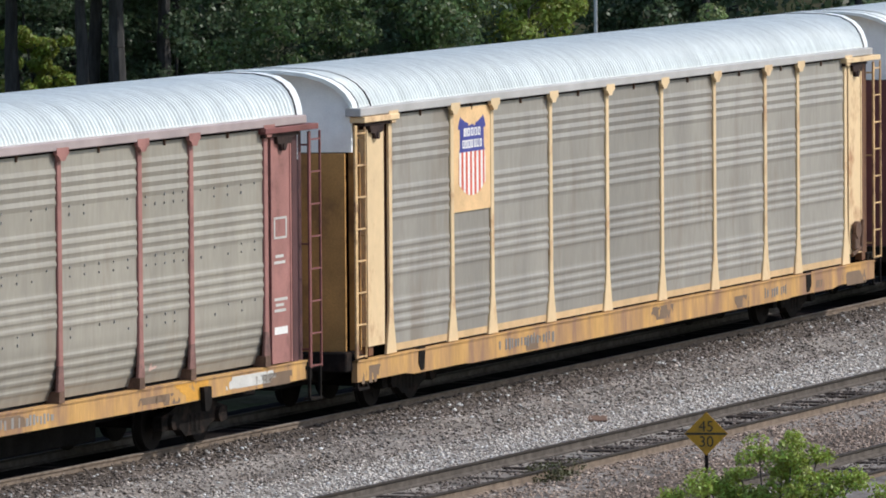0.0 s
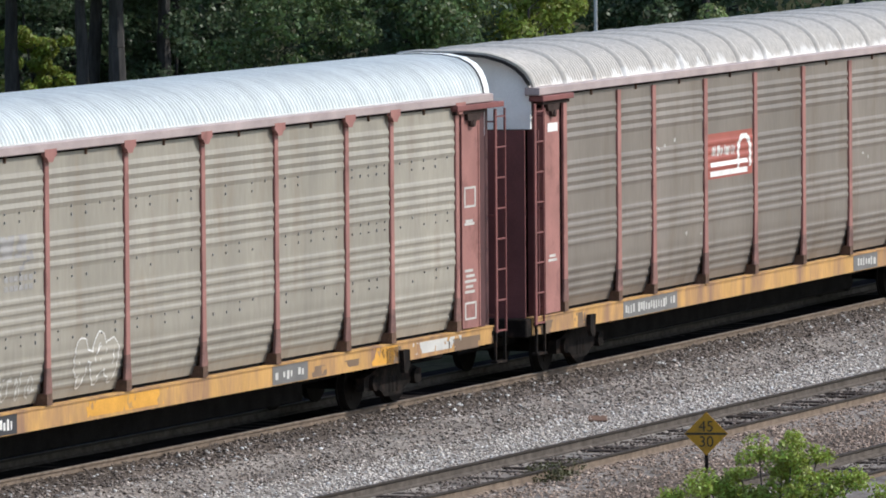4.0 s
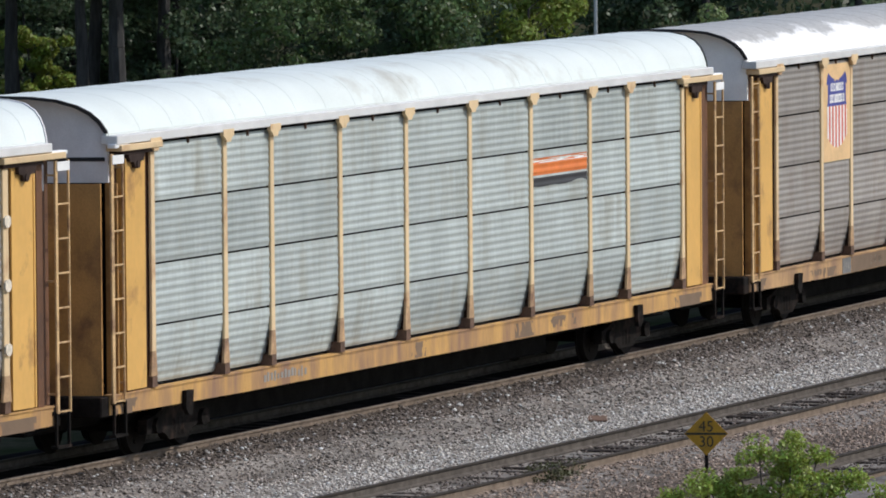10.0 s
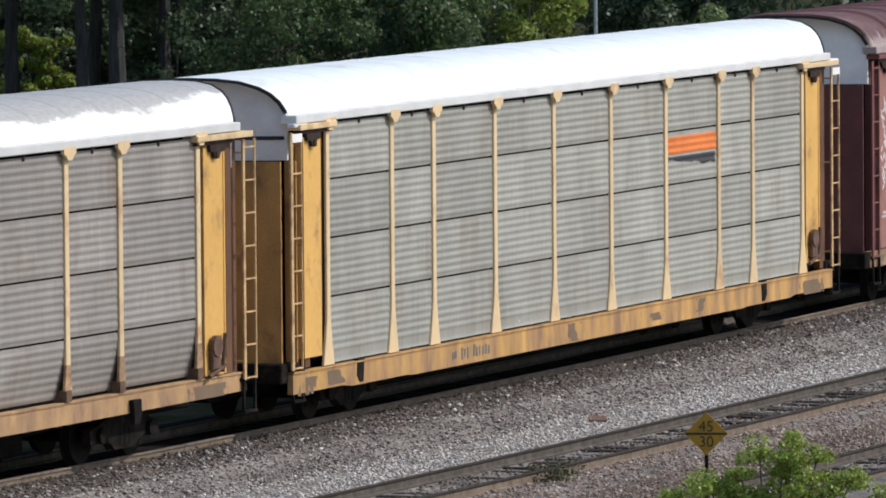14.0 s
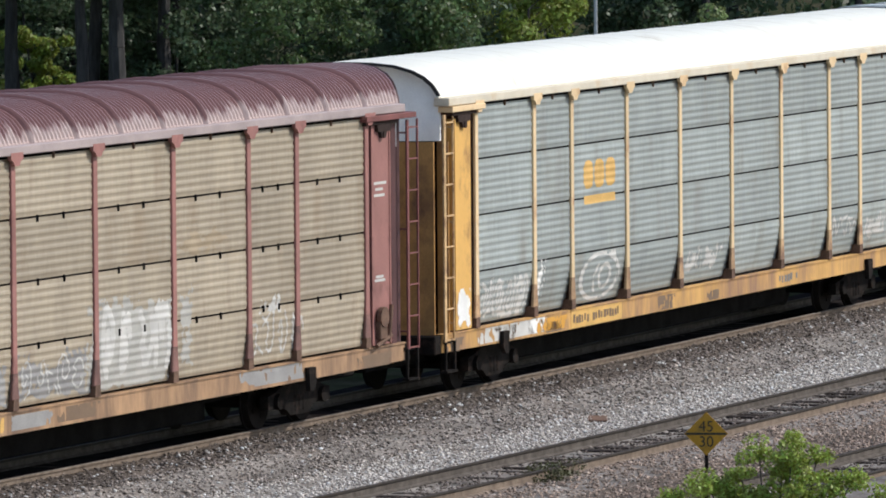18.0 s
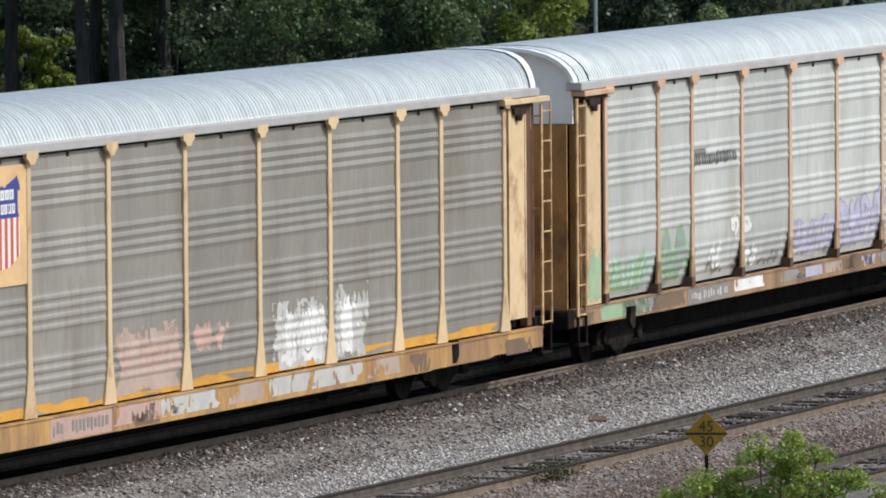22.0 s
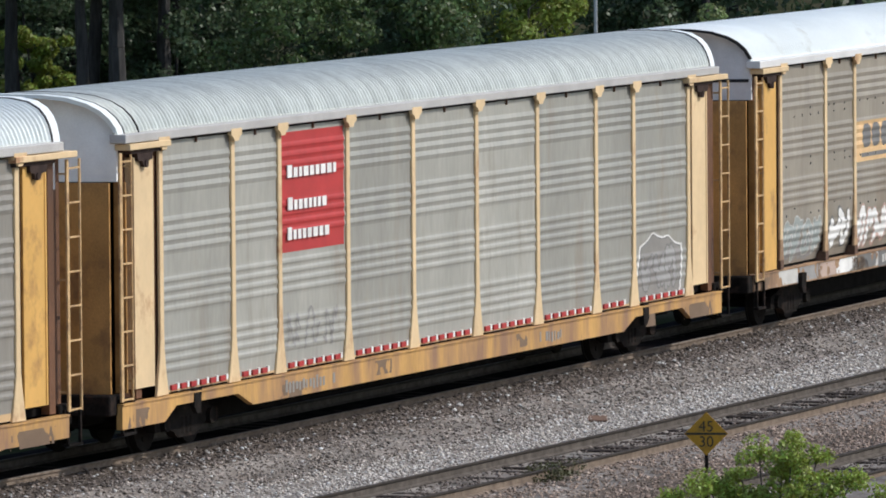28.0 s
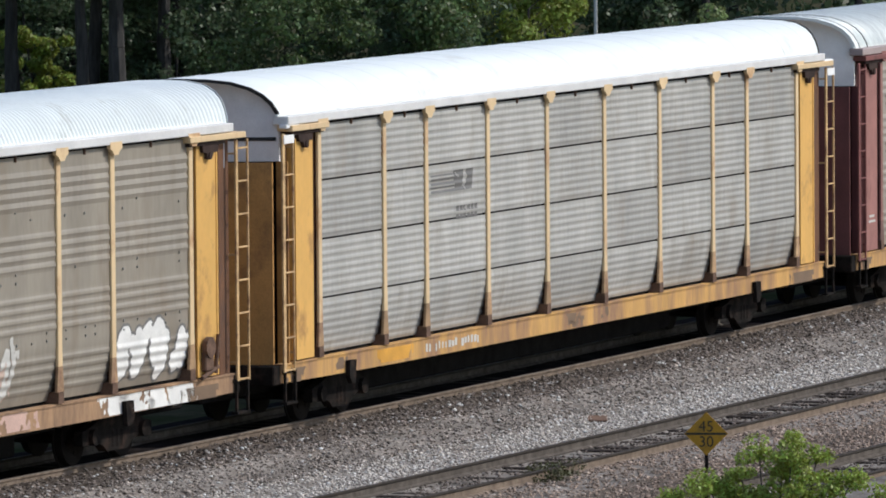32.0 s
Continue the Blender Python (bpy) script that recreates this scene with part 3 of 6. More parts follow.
def m_brake(bm):
    cyl(bm, (12.25, -(SIDE + 0.10), 1.62), (12.25, -(SIDE + 0.02), 1.62), 0.17, n=14)
    box(bm, 12.1, 12.4, -(SIDE + 0.08), -(SIDE - 0.02), 1.25, 1.55, 0.02)
    cyl(bm, (12.5, -(SIDE + 0.05), 1.2), (12.62, -(SIDE + 0.05), 1.8), 0.04)
    cyl(bm, (12.0, -(SIDE + 0.05), 1.15), (12.6, -(SIDE + 0.05), 1.3), 0.035)


def m_jack_pad(bm):
    prism(bm, [(-0.15, 1.0), (0.13, 1.0), (0.15, 0.74), (0.04, 0.62), (-0.10, 0.62)], "y", -(SIDE + 0.055), -(SIDE - 0.02))


def m_latch(bm):
    box(bm, -0.013, 0.013, -(SIDE + 0.004), -(SIDE - 0.04), -0.06, 0.045, 0.004)


def m_clip(bm):
    box(bm, -0.014, 0.014, -(SIDE + 0.012), -(SIDE - 0.03), 4.85, EAVE + 0.015, 0.004)


def m_shoe(bm):
    prism(bm, [(-0.10, 1.14), (0.10, 1.14), (0.085, 1.315), (-0.085, 1.315)], "y", -(SIDE + 0.02), -(SIDE - 0.30))


def m_bracket(bm):
    prism(bm, [(-0.05, -0.09), (0.05, -0.09), (0.10, -0.04), (0.10, 0.05), (0.04, 0.09), (-0.04, 0.09), (-0.10, 0.05), (-0.10, -0.04)], "y", -(SIDE + 0.05), -(SIDE + 0.02))


MIRROR = Matrix.Rotation(math.pi, 4, "Z")


def skin(x, z, spec, lift=0.004):
    return -(SIDE - RECESS + rib(z, spec["rows"]) - tuck(z, spec["taper"]) + lift)


def decal(name, parent, spec, x0, x1, z0, z1, inside, ink, label="", dx=0.05, lift=0.004, flat=False):
    """Paint that follows the ribs: cells of the side for which inside(u, v) holds, u and v in 0..1."""
    zs = heights(z0, z1, spec["rows"])
    ys = [-(SIDE + lift) if flat else skin(0, z, spec, lift) for z in zs]
    if dx < 0.1:
        fine_z = [(zs[j] + (zs[j + 1] - zs[j]) * q / 3, ys[j] + (ys[j + 1] - ys[j]) * q / 3) for j in range(len(zs) - 1) for q in range(3)]
        zs, ys = [q[0] for q in fine_z] + [zs[-1]], [q[1] for q in fine_z] + [ys[-1]]
    nx = max(1, int(round((x1 - x0) / dx)))
    xs = np.linspace(x0, x1, nx + 1)
    v, f, index = [], [], {}
    for j in range(len(zs) - 1):
        vm = ((zs[j] + zs[j + 1]) / 2 - z0) / (z1 - z0)
        run = None
        for i in range(nx + 1):
            hit = i < nx and inside((xs[i] + xs[i + 1]) / 2 / (x1 - x0) - x0 / (x1 - x0), vm)
            if hit and run is None:
                run = i
            if not hit and run is not None:
                b = len(v)
                v += [(xs[run], ys[j], zs[j]), (xs[i], ys[j], zs[j]), (xs[i], ys[j + 1], zs[j + 1]), (xs[run], ys[j + 1], zs[j + 1])]
                f.append((b, b + 1, b + 2, b + 3))
                run = None
    if not f:
        return None
    ob = hang(name, mesh_of(name, v, f, INK[ink]), parent, label)
    if dx < 0.1:
        ob["kind"] = "stuff"
    return ob


def plate(name, parent, x0, x1, z0, z1, y, material, label="", depth=0.004):
    bm = bmesh.new()
    box(bm, x0, x1, y - depth, y, z0, z1)
    return part(name, bm, material, parent, label)


def bars(name, parent, x0, x1, z0, z1, y, material, n, gap=0.3, rnd=None):
    """Unreadable writing: a row of uneven upright strokes."""
    bm = bmesh.new()
    n = int(n * 1.7)
    w = (x1 - x0) / n
    for i in range(n):
        if rnd.random() < 0.16:
            continue
        a = x0 + i * w
        lo, hi = rnd.uniform(0, 0.25), rnd.uniform(0.7, 1.0)
        box(bm, a, a + w * rnd.uniform(0.35, 0.8), y - 0.004, y, z0 + (z1 - z0) * lo, z0 + (z1 - z0) * hi)
    ob = part(name, bm, material, parent)
    ob["kind"] = "stuff"
    return ob


def shield_fn(zone):
    """Zones of a heraldic shield: a blue chief with two rows of white marks, upright stripes below."""
    def inside(u, v):
        e = abs(u - 0.5)
        w = 0.44 if v > 0.6 else 0.45 + 0.04 * math.sin(v * 5)
        if v > 0.84:
            w = 0.40 + 0.10 * math.cos((v - 0.84) * 9)
        if v > 0.90 + 0.10 * (e / 0.42) ** 2 - 0.03 * (e < 0.12) * e / 0.12:
            return False
        if v < 0.13:
            w = 0.44 * (v / 0.13) ** 0.45
        if e > w:
            return False
        top = v > 0.55
        word = False
        for lo, hi, n, half in ((0.745, 0.855, 5, 0.32), (0.595, 0.705, 7, 0.36)):
            if lo < v < hi and e < half:
                q = ((u - 0.5 + half) / (2 * half) * n) % 1
                word = q > 0.2 and not (0.5 < q < 0.72 and lo + 0.025 < v < hi - 0.025)
        stripe = int((u + 0.04) * 13) % 2 == 0
        return {"blue": top and not word, "white": word or (not top and not stripe), "red": not top and stripe}[zone]
    return inside


def logo_shield(car, spec, x0, x1, z0, z1):
    decal("logo_field", car, spec, x0 - 0.30, x1 + 0.28, z0 - 0.28, z1 + 0.20, lambda u, v: True, "logo_y", "faded yellow board behind the emblem", dx=2.0, lift=0.002, flat=True)
    for zone in ("blue", "white", "red"):
        decal("emblem_" + zone, car, spec, x0 - 0.04, x1 + 0.04, z0 - 0.02, z1 + 0.04, shield_fn(zone), zone if zone != "red" else "scarlet", zone + " part of a shield emblem", dx=0.02, lift=0.006, flat=True)


def field_decal(name, parent, spec, x0, x1, z0, z1, field, ink, label="", lift=0.006, dx=0.022, dz=0.014):
    """Like decal, with field(X, Z) giving a mask over a whole grid of cell centres, in metres."""
    nx, nz = max(2, int((x1 - x0) / dx)), max(2, int((z1 - z0) / dz))
    xs, zs = np.linspace(x0, x1, nx + 1), np.linspace(z0, z1, nz + 1)
    X, Z = np.meshgrid((xs[:-1] + xs[1:]) / 2, (zs[:-1] + zs[1:]) / 2)
    hit = np.zeros((nz, nx + 2), int)
    hit[:, 1:-1] = field(X, Z)
    # paint does not bridge the posts
    for p in POSTS:
        hit[:, 1:-1][np.abs(X - p) < 0.02] = 0
    ys = [skin(0, z, spec, lift) for z in zs]
    step = np.diff(hit, axis=1)
    v, f = [], []
    for j in range(nz):
        for a, b in zip(np.flatnonzero(step[j] > 0), np.flatnonzero(step[j] < 0)):
            k = len(v)
            v += [(xs[a], ys[j], zs[j]), (xs[b], ys[j], zs[j]), (xs[b], ys[j + 1], zs[j + 1]), (xs[a], ys[j + 1], zs[j + 1])]
            f.append((k, k + 1, k + 2, k + 3))
    if not f:
        return None
    ob = hang(name, mesh_of(name, v, f, INK[ink]), parent, label)
    ob["kind"] = "stuff"
    return ob


def rough_field(X, Z, seed, scale=1.0):
    """Smooth pseudo-random field in about -1..1."""
    r = random.Random(seed)
    out = np.zeros_like(X)
    for k in range(7):
        q = scale * (1.5 + 1.9 * k)
        a = r.uniform(0, 3.14)
        out += np.sin(q * (X * math.cos(a) + Z * math.sin(a)) + r.uniform(0, 6.28) + 1.3 * np.sin(q * 0.6 * (Z * math.cos(a) - X * math.sin(a)) + r.uniform(0, 6.28))) / (1 + 0.55 * k)
    return out / 2.6


# loose spray forms: hooks, curls, spikes and lobes
FORMS = (
    ((0, 0.05), (0.2, 0.7), (0.5, 1), (0.72, 0.6), (0.45, 0.35), (0.75, 0.1), (1, 0.5)),
    ((0.1, 0.95), (0.0, 0.4), (0.35, 0.05), (0.7, 0.35), (0.5, 0.75), (0.95, 1)),
    ((0.95, 0.7), (0.6, 1), (0.15, 0.8), (0.4, 0.5), (0.05, 0.25), (0.5, 0), (1, 0.2), (0.75, 0.45)),
    ((0, 0), (0.05, 0.85), (0.3, 0.95), (0.42, 0.45), (0.58, 0.95), (0.85, 0.9), (1, 0.3), (0.8, 0)),
    ((0, 0.3), (0.25, 0.1), (0.15, 1), (0.5, 0.45), (0.62, 0), (0.85, 0.85), (1, 0.55)),
    ((0.1, 0.6), (0.35, 0.95), (0.55, 0.5), (0.3, 0.1), (0.7, 0.05), (0.9, 0.6), (0.65, 0.95)),
    ((0.5, 0.02), (0.1, 0.3), (0.2, 0.85), (0.6, 0.98), (0.95, 0.65), (0.8, 0.2), (0.45, 0.4), (0.6, 0.65)))


def glyphs(car, sp, x0, x1, z0, z1, n, fill, seed, w=0.07, rim=None, rim_w=0.03, halo=None, halo_w=0.14, ragged=0.0, lean=0.06, label="", pick=None):
    """A row of n sprayed abstract forms drawn with a fat stroke, with an optional rim and a loose halo behind."""
    r = random.Random(seed)
    cell, h = (x1 - x0) / n, z1 - z0
    segs = []
    for i in range(n):
        form = FORMS[pick[i % len(pick)]] if pick else r.choice(FORMS)
        wide, tall, low = cell * r.uniform(0.72, 0.95) - w, h * r.uniform(0.82, 1.0) - 2 * w, z0 + w + h * r.uniform(0, 0.06)
        left, slant = x0 + i * cell + w, r.uniform(-lean, lean)
        flip = r.random() < 0.5
        pts = [(left + ((1 - u if flip else u) + r.uniform(-0.09, 0.09)) * wide + slant * v * h, low + min(1.0, max(0.0, v + r.uniform(-0.1, 0.1))) * tall) for u, v in form]
        # rounded: cut the corners once
        soft = [pts[0]] + [(p[0] + (q[0] - p[0]) * k, p[1] + (q[1] - p[1]) * k) for p, q in zip(pts, pts[1:]) for k in (0.25, 0.75)] + [pts[-1]]
        segs += list(zip(soft, soft[1:]))
        # spikes and drips that tie one form to the next
        for _ in range(1):
            px = left + r.random() * wide
            pz = low + r.uniform(0.2, 0.9) * tall
            segs.append(((px, pz), (px + r.uniform(-0.5, 0.9) * cell * 0.5, pz + r.uniform(-0.3, 0.3) * tall)))

    def far(X, Z):
        d = np.full_like(X, 9.0)
        for (ax, az), (bx, bz) in segs:
            ex, ez = bx - ax, bz - az
            k = np.clip(((X - ax) * ex + (Z - az) * ez) / (ex * ex + ez * ez + 1e-9), 0, 1)
            d = np.minimum(d, np.hypot(X - ax - k * ex, Z - az - k * ez))
        return d
    m = halo_w + rim_w + w * 0.3
    if halo:
        field_decal("graffiti_halo", car, sp, x0 - m, x1 + m, max(z0 - 0.02, 1.19), z1 + m, lambda X, Z: far(X, Z) < w + halo_w * (0.75 + 0.9 * rough_field(X, Z, seed + 5, 2.2)), halo, lift=0.005, dx=0.03)
    if rim:
        field_decal("graffiti_rim", car, sp, x0 - 0.1, x1 + 0.1, z0 - 0.02, z1 + 0.06, lambda X, Z: far(X, Z) < w + rim_w, rim, lift=0.007)
    field_decal("graffiti", car, sp, x0 - 0.05, x1 + 0.05, z0, z1 + 0.03, lambda X, Z: (far(X, Z) < w) & (rough_field(X, Z, seed + 9, 5.0) < 1.1 - ragged), fill, label, lift=0.009)


def wash(car, sp, x0, x1, z0, z1, ink, seed, cover=0.6, streak=1.0, label="", lift=0.005, edge=0.25):
    """A worn sprayed ground, streaked downwards when streak is above one."""
    def field(X, Z):
        e = (np.minimum(np.minimum(X - x0, x1 - X), np.minimum(z1 - Z, (Z - z0) * 2 + 0.1)) + 0.12 * rough_field(X, Z, seed + 7, 4.0) - 0.08) / edge
        return rough_field(X * streak, Z / streak, seed, 2.6) * 0.6 + 0.25 * rough_field(X * streak, Z, seed + 3, 9.0) < (2 * cover - 1) - 0.9 * np.clip(1 - e, 0, 1)
    return field_decal("graffiti_ground", car, sp, x0, x1, z0, z1, field, ink, label, lift, 0.03)


def haze(name, car, spec, x0, x1, z0, z1, ink, seed, cover=0.5, label="", lift=0.005, dx=0.035, grain=2.2):
    """Worn or sprayed patch with broken edges."""
    off = Vector((seed * 7.3, seed * 3.1, 0))
    w, h = x1 - x0, z1 - z0
    def inside(u, v):
        e = min(u * w, (1 - u) * w, v * h * 1.4, (1 - v) * h) / 0.35
        n = 0.5 + 0.5 * noise.noise(Vector(((x0 + u * w) * grain, (z0 + v * h) * grain * 1.3, 0)) + off) + 0.18 * noise.noise(Vector(((x0 + u * w) * 9, (z0 + v * h) * 12, 3)) + off)
        return n < cover * min(1.0, 0.35 + e)
    return decal(name, car, spec, x0, x1, z0, z1, inside, ink, label, dx, lift)


def autorack(name, label, spec):
    """One covered auto carrier, with all its parts, at the origin."""
    car = tagged(new("autorack_car"), label, "railway car", "cars of the freight train")
    rows, taper, deep = spec["rows"], spec["taper"], spec["deep"]
    body, edge, panel, endm = spec["body"], spec["edge"], PANEL[spec["panel"]], spec["end"]
    hang("shell", shared("shell", m_shell, DARK), car, "dark inner body behind the screens")
    hang("deck", shared("deck", m_deck, DARK), car, "black underframe")
    hang("roof", roof_mesh(spec["roof_style"]), car, spec["roof_label"], material=spec["roof"])
    z_low = 0.98 if deep else 1.15
    for side in (Matrix.Identity(4), MIRROR):
        hang("side_sill", shared("side_sill_arched" if spec.get("arched") else "side_sill_deep" if deep else "side_sill", lambda bm: m_sill(bm, deep, spec.get("arched")), SILL_Y), car, "grimy yellow side sill", side, spec.get("sill"))
        hang("top_rail", shared("top_rail", m_top, YELLOW), car, "", side, spec["top"])
        hang("gutter", shared("gutter", m_gutter, YELLOW), car, "", side, spec["roof"])
        for x0, x1 in zip(POSTS, POSTS[1:]):
            w = x1 - x0 - 0.036
            at = side @ Matrix.Translation(((x0 + x1) / 2, 0, 0))
            if rows == 4:
                for k in range(4):
                    hi = EAVE - 0.01 - k * ROW - (0.03 if k == 0 else 0)
                    lo = EAVE - 0.01 - (k + 1) * ROW + 0.034 if k < 3 else z_low + 0.03
                    hang("screen_panel", screen_mesh(w, round(lo, 3), round(hi, 3), 4, taper), car, "", at, panel)
            else:
                hang("screen_panel", screen_mesh(w, z_low + 0.03, EAVE - 0.03, 1, taper), car, "", at, panel)
        for x0, x1 in zip(POSTS, POSTS[1:]):
            hang("clip", shared("clip", m_clip, RUST), car, "", side @ Matrix.Translation(((x0 + x1) / 2, 0, 0)))
        kind = "foot" if taper else "flare"
        for x in POSTS:
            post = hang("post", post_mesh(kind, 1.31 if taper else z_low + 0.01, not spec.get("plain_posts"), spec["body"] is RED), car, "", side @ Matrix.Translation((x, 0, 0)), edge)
            if taper:
                hang("shoe", shared("shoe", m_shoe, RUST), post, "dark rusty shoe")
            if spec.get("brackets"):
                for k in (1, 2, 3):
                    hang("bracket", shared("bracket", m_bracket, CREAM), post, "white bolted bracket", Matrix.Translation((0, 0, EAVE - 0.01 - ROW * k + 0.02)))
    for k, end in enumerate((MIRROR, Matrix.Identity(4))):
        crown = Matrix.Translation((ROOF_END - ROOF_START, 0, 0)) @ end if k == 0 else end
        for leaf in (Matrix.Identity(4), Matrix.Scale(-1, 4, (0, 1, 0))):
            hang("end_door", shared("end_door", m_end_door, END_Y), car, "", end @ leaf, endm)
        hang("end_cap", shared("end_cap", m_end_cap, CAP_GREY), car, "grey metal end cap under the roof", crown, spec["cap"])
        hang("cap_slot", shared("cap_slot", m_cap_slot, LINE_DARK), car, "black slot in the end cap", crown)
        if spec["end"] is END_Y:
            hang("latch_box", shared("latch_box", m_door_box, SOOT), car, "dark latch box on the end door", end)
        hang("end_sill", shared("end_sill", m_end_sill, IRON), car, "", end)
        hooded = spec["roof_style"] == "ribbed" and spec["roof"] in (ROOF_GALV, ROOF_DULL)
        hang("seal", shared("seal_in" if hooded else "seal", m_seal_in if hooded else m_seal, LINE_DARK), car, "rubber seal round the roof's end", crown, CAP_DARK if spec.get("brackets") else None)
        if hooded:
            hang("roof_hood", shared("roof_hood", m_roof_hood, ROOF_WHITE), car, "bright plain end sheet of the roof", crown)
        if hooded and k == 0:
            hang("roof_seam", shared("roof_seam", m_seam, IRON), car, "", crown)
        hang("coupler", shared("coupler", m_coupler, IRON), car, "", end)
        for flip in (False, True):
            at = end @ (Matrix.Scale(-1, 4, (0, 1, 0)) if flip else Matrix.Identity(4))
            # the low end's ladder hangs further in
            inner_at = at if k else Matrix.Translation((0.5, 0, 0)) @ at
            hang("hood_beam", shared("hood_beam", m_beam, YELLOW) if k else shared("hood_beam_short", m_beam_short, YELLOW), car, "", at, spec["beam"])
            hang("roller", shared("roller", m_roller_shade, SOOT), car, "", at)
            hang("wing_panel", shared("wing_panel", m_wing, YELLOW), car, "", at, spec["wing"])
            hang("jamb", shared("jamb", m_jamb, END_Y), car, "recess beside the end panel, its shade in the colour", at, spec["inner"])
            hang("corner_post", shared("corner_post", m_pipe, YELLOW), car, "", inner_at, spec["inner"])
            ladder = hang("ladder", shared("ladder", m_ladder_stiles, YELLOW) if k else shared("ladder_low", m_ladder_low, YELLOW), car, "", inner_at, spec["ladder"])
            if k == 0:
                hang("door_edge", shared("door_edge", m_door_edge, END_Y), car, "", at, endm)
            for j in range(8):
                hang("rung", shared("rung", m_rung, YELLOW), ladder, "", Matrix.Translation((0, 0, 1.03 + j * 0.522)), spec["ladder"])
            hang("step", shared("step", m_step, IRON), car, "", inner_at)
        if spec["roof"] in (ROOF_WHITE, ROOF_CHALK):
            hang("cap_seam", shared("cap_seam", m_cap_seam, LINE_DARK), car, "dark seam across the end cap", crown)
        if spec["roof"] in (ROOF_WHITE, ROOF_CHALK) and spec["roof_style"] == "smooth":
            for flip in (False, True):
                at = Matrix.Translation((0 if k else 0.5, 0, 0)) @ end @ (Matrix.Scale(-1, 4, (0, 1, 0)) if flip else Matrix.Identity(4))
                hang("hinge_cover", shared("hinge_cover", m_hinge, CAP_GREY), car, "white cover over the door hinge", at)
        if spec.get("brake") and k == 1:
            hang("hand_brake", shared("hand_brake", m_brake, RUST), car, "rusty hand brake wheel and chain box", end)
        for flip in (False, True):
            x = 9.4 if k == 1 else spec.get("pad", 10.5)
            hang("jack_pad", shared("jack_pad", m_jack_pad, IRON), car, "", end @ (Matrix.Scale(-1, 4, (0, 1, 0)) if flip else Matrix.Identity(4)) @ Matrix.Translation((x, 0, 0)))
    if spec.get("latches"):
        for x0, x1 in zip(POSTS, POSTS[1:]):
            for k in (1, 2, 3):
                for q in (0.3, 0.62):
                    hang("latch", shared("latch", m_latch, DARK), car, "", Matrix.Translation((x0 + (x1 - x0) * q, 0, EAVE - 0.01 - ROW * k)), spec.get("latch"))
    if spec.get("holes"):
        rnd = random.Random(17)
        for x0, x1 in zip(POSTS, POSTS[1:]):
            bm = bmesh.new()
            for k in range(3):
                for row in (0.0, 0.13):
                    z = EAVE - 0.93 * (k + 1) - row + 0.08
                    for j in range(5):
                        x = x0 + (x1 - x0) * (0.14 + 0.18 * j)
                        if rnd.random() < (0.7 if spec["panel"] == "beige" else 0.4):
                            box(bm, x - 0.012, x + 0.012, -(SIDE - 0.006), -(SIDE - 0.04), z - 0.02, z + rnd.uniform(0.005, 0.03))
            part("vent_hole", bm, INK["dusk" if spec["panel"] == "beige" else "ghost"], car)["kind"] = "stuff"
    trucks = []
    for x in (-9.9, 9.9):
        truck = hang("truck_bolster", shared("truck_bolster", m_bolster, DARK), car, "", Matrix.Translation((x, 0, 0)))
        for m in (Matrix.Identity(4), MIRROR):
            hang("side_frame", shared("side_frame", m_side_frame, IRON), truck, "", m)
        for dx in (-0.88, 0.88):
            ob = hang("wheelset", shared("wheelset", m_wheelset, WHEEL), truck, "", Matrix.Translation((dx, 0, 0.425)))
            trucks.append(ob)
    return car, trucks


# ---- the ground and the tracks ----
def bed_height(off):
    pts = [(-40, -0.60), (-15.5, -0.60), (-14.0, -0.47), (-12.4, -0.42), (-11.65, -0.40), (-11.55, -0.50), (-10.2, -0.50), (-10.05, -0.40), (-9.2, -0.44), (-8.4, -0.38), (-7.7, -0.325), (-7.18, -0.335), (-7.05, -0.372), (-5.72, -0.372), (-5.58, -0.265), (-5.0, -0.285), (-4.2, -0.35), (-3.2, -0.32), (-2.2, -0.14), (-0.8, -0.10), (-0.68, -0.17), (0.68, -0.17), (0.8, -0.12), (1.9, -0.16), (3.4, -0.6), (40, -0.6)]
    for (a, za), (b, zb) in zip(pts, pts[1:]):
        if a <= off <= b:
            return za + (zb - za) * (off - a) / (b - a)
    return -0.6


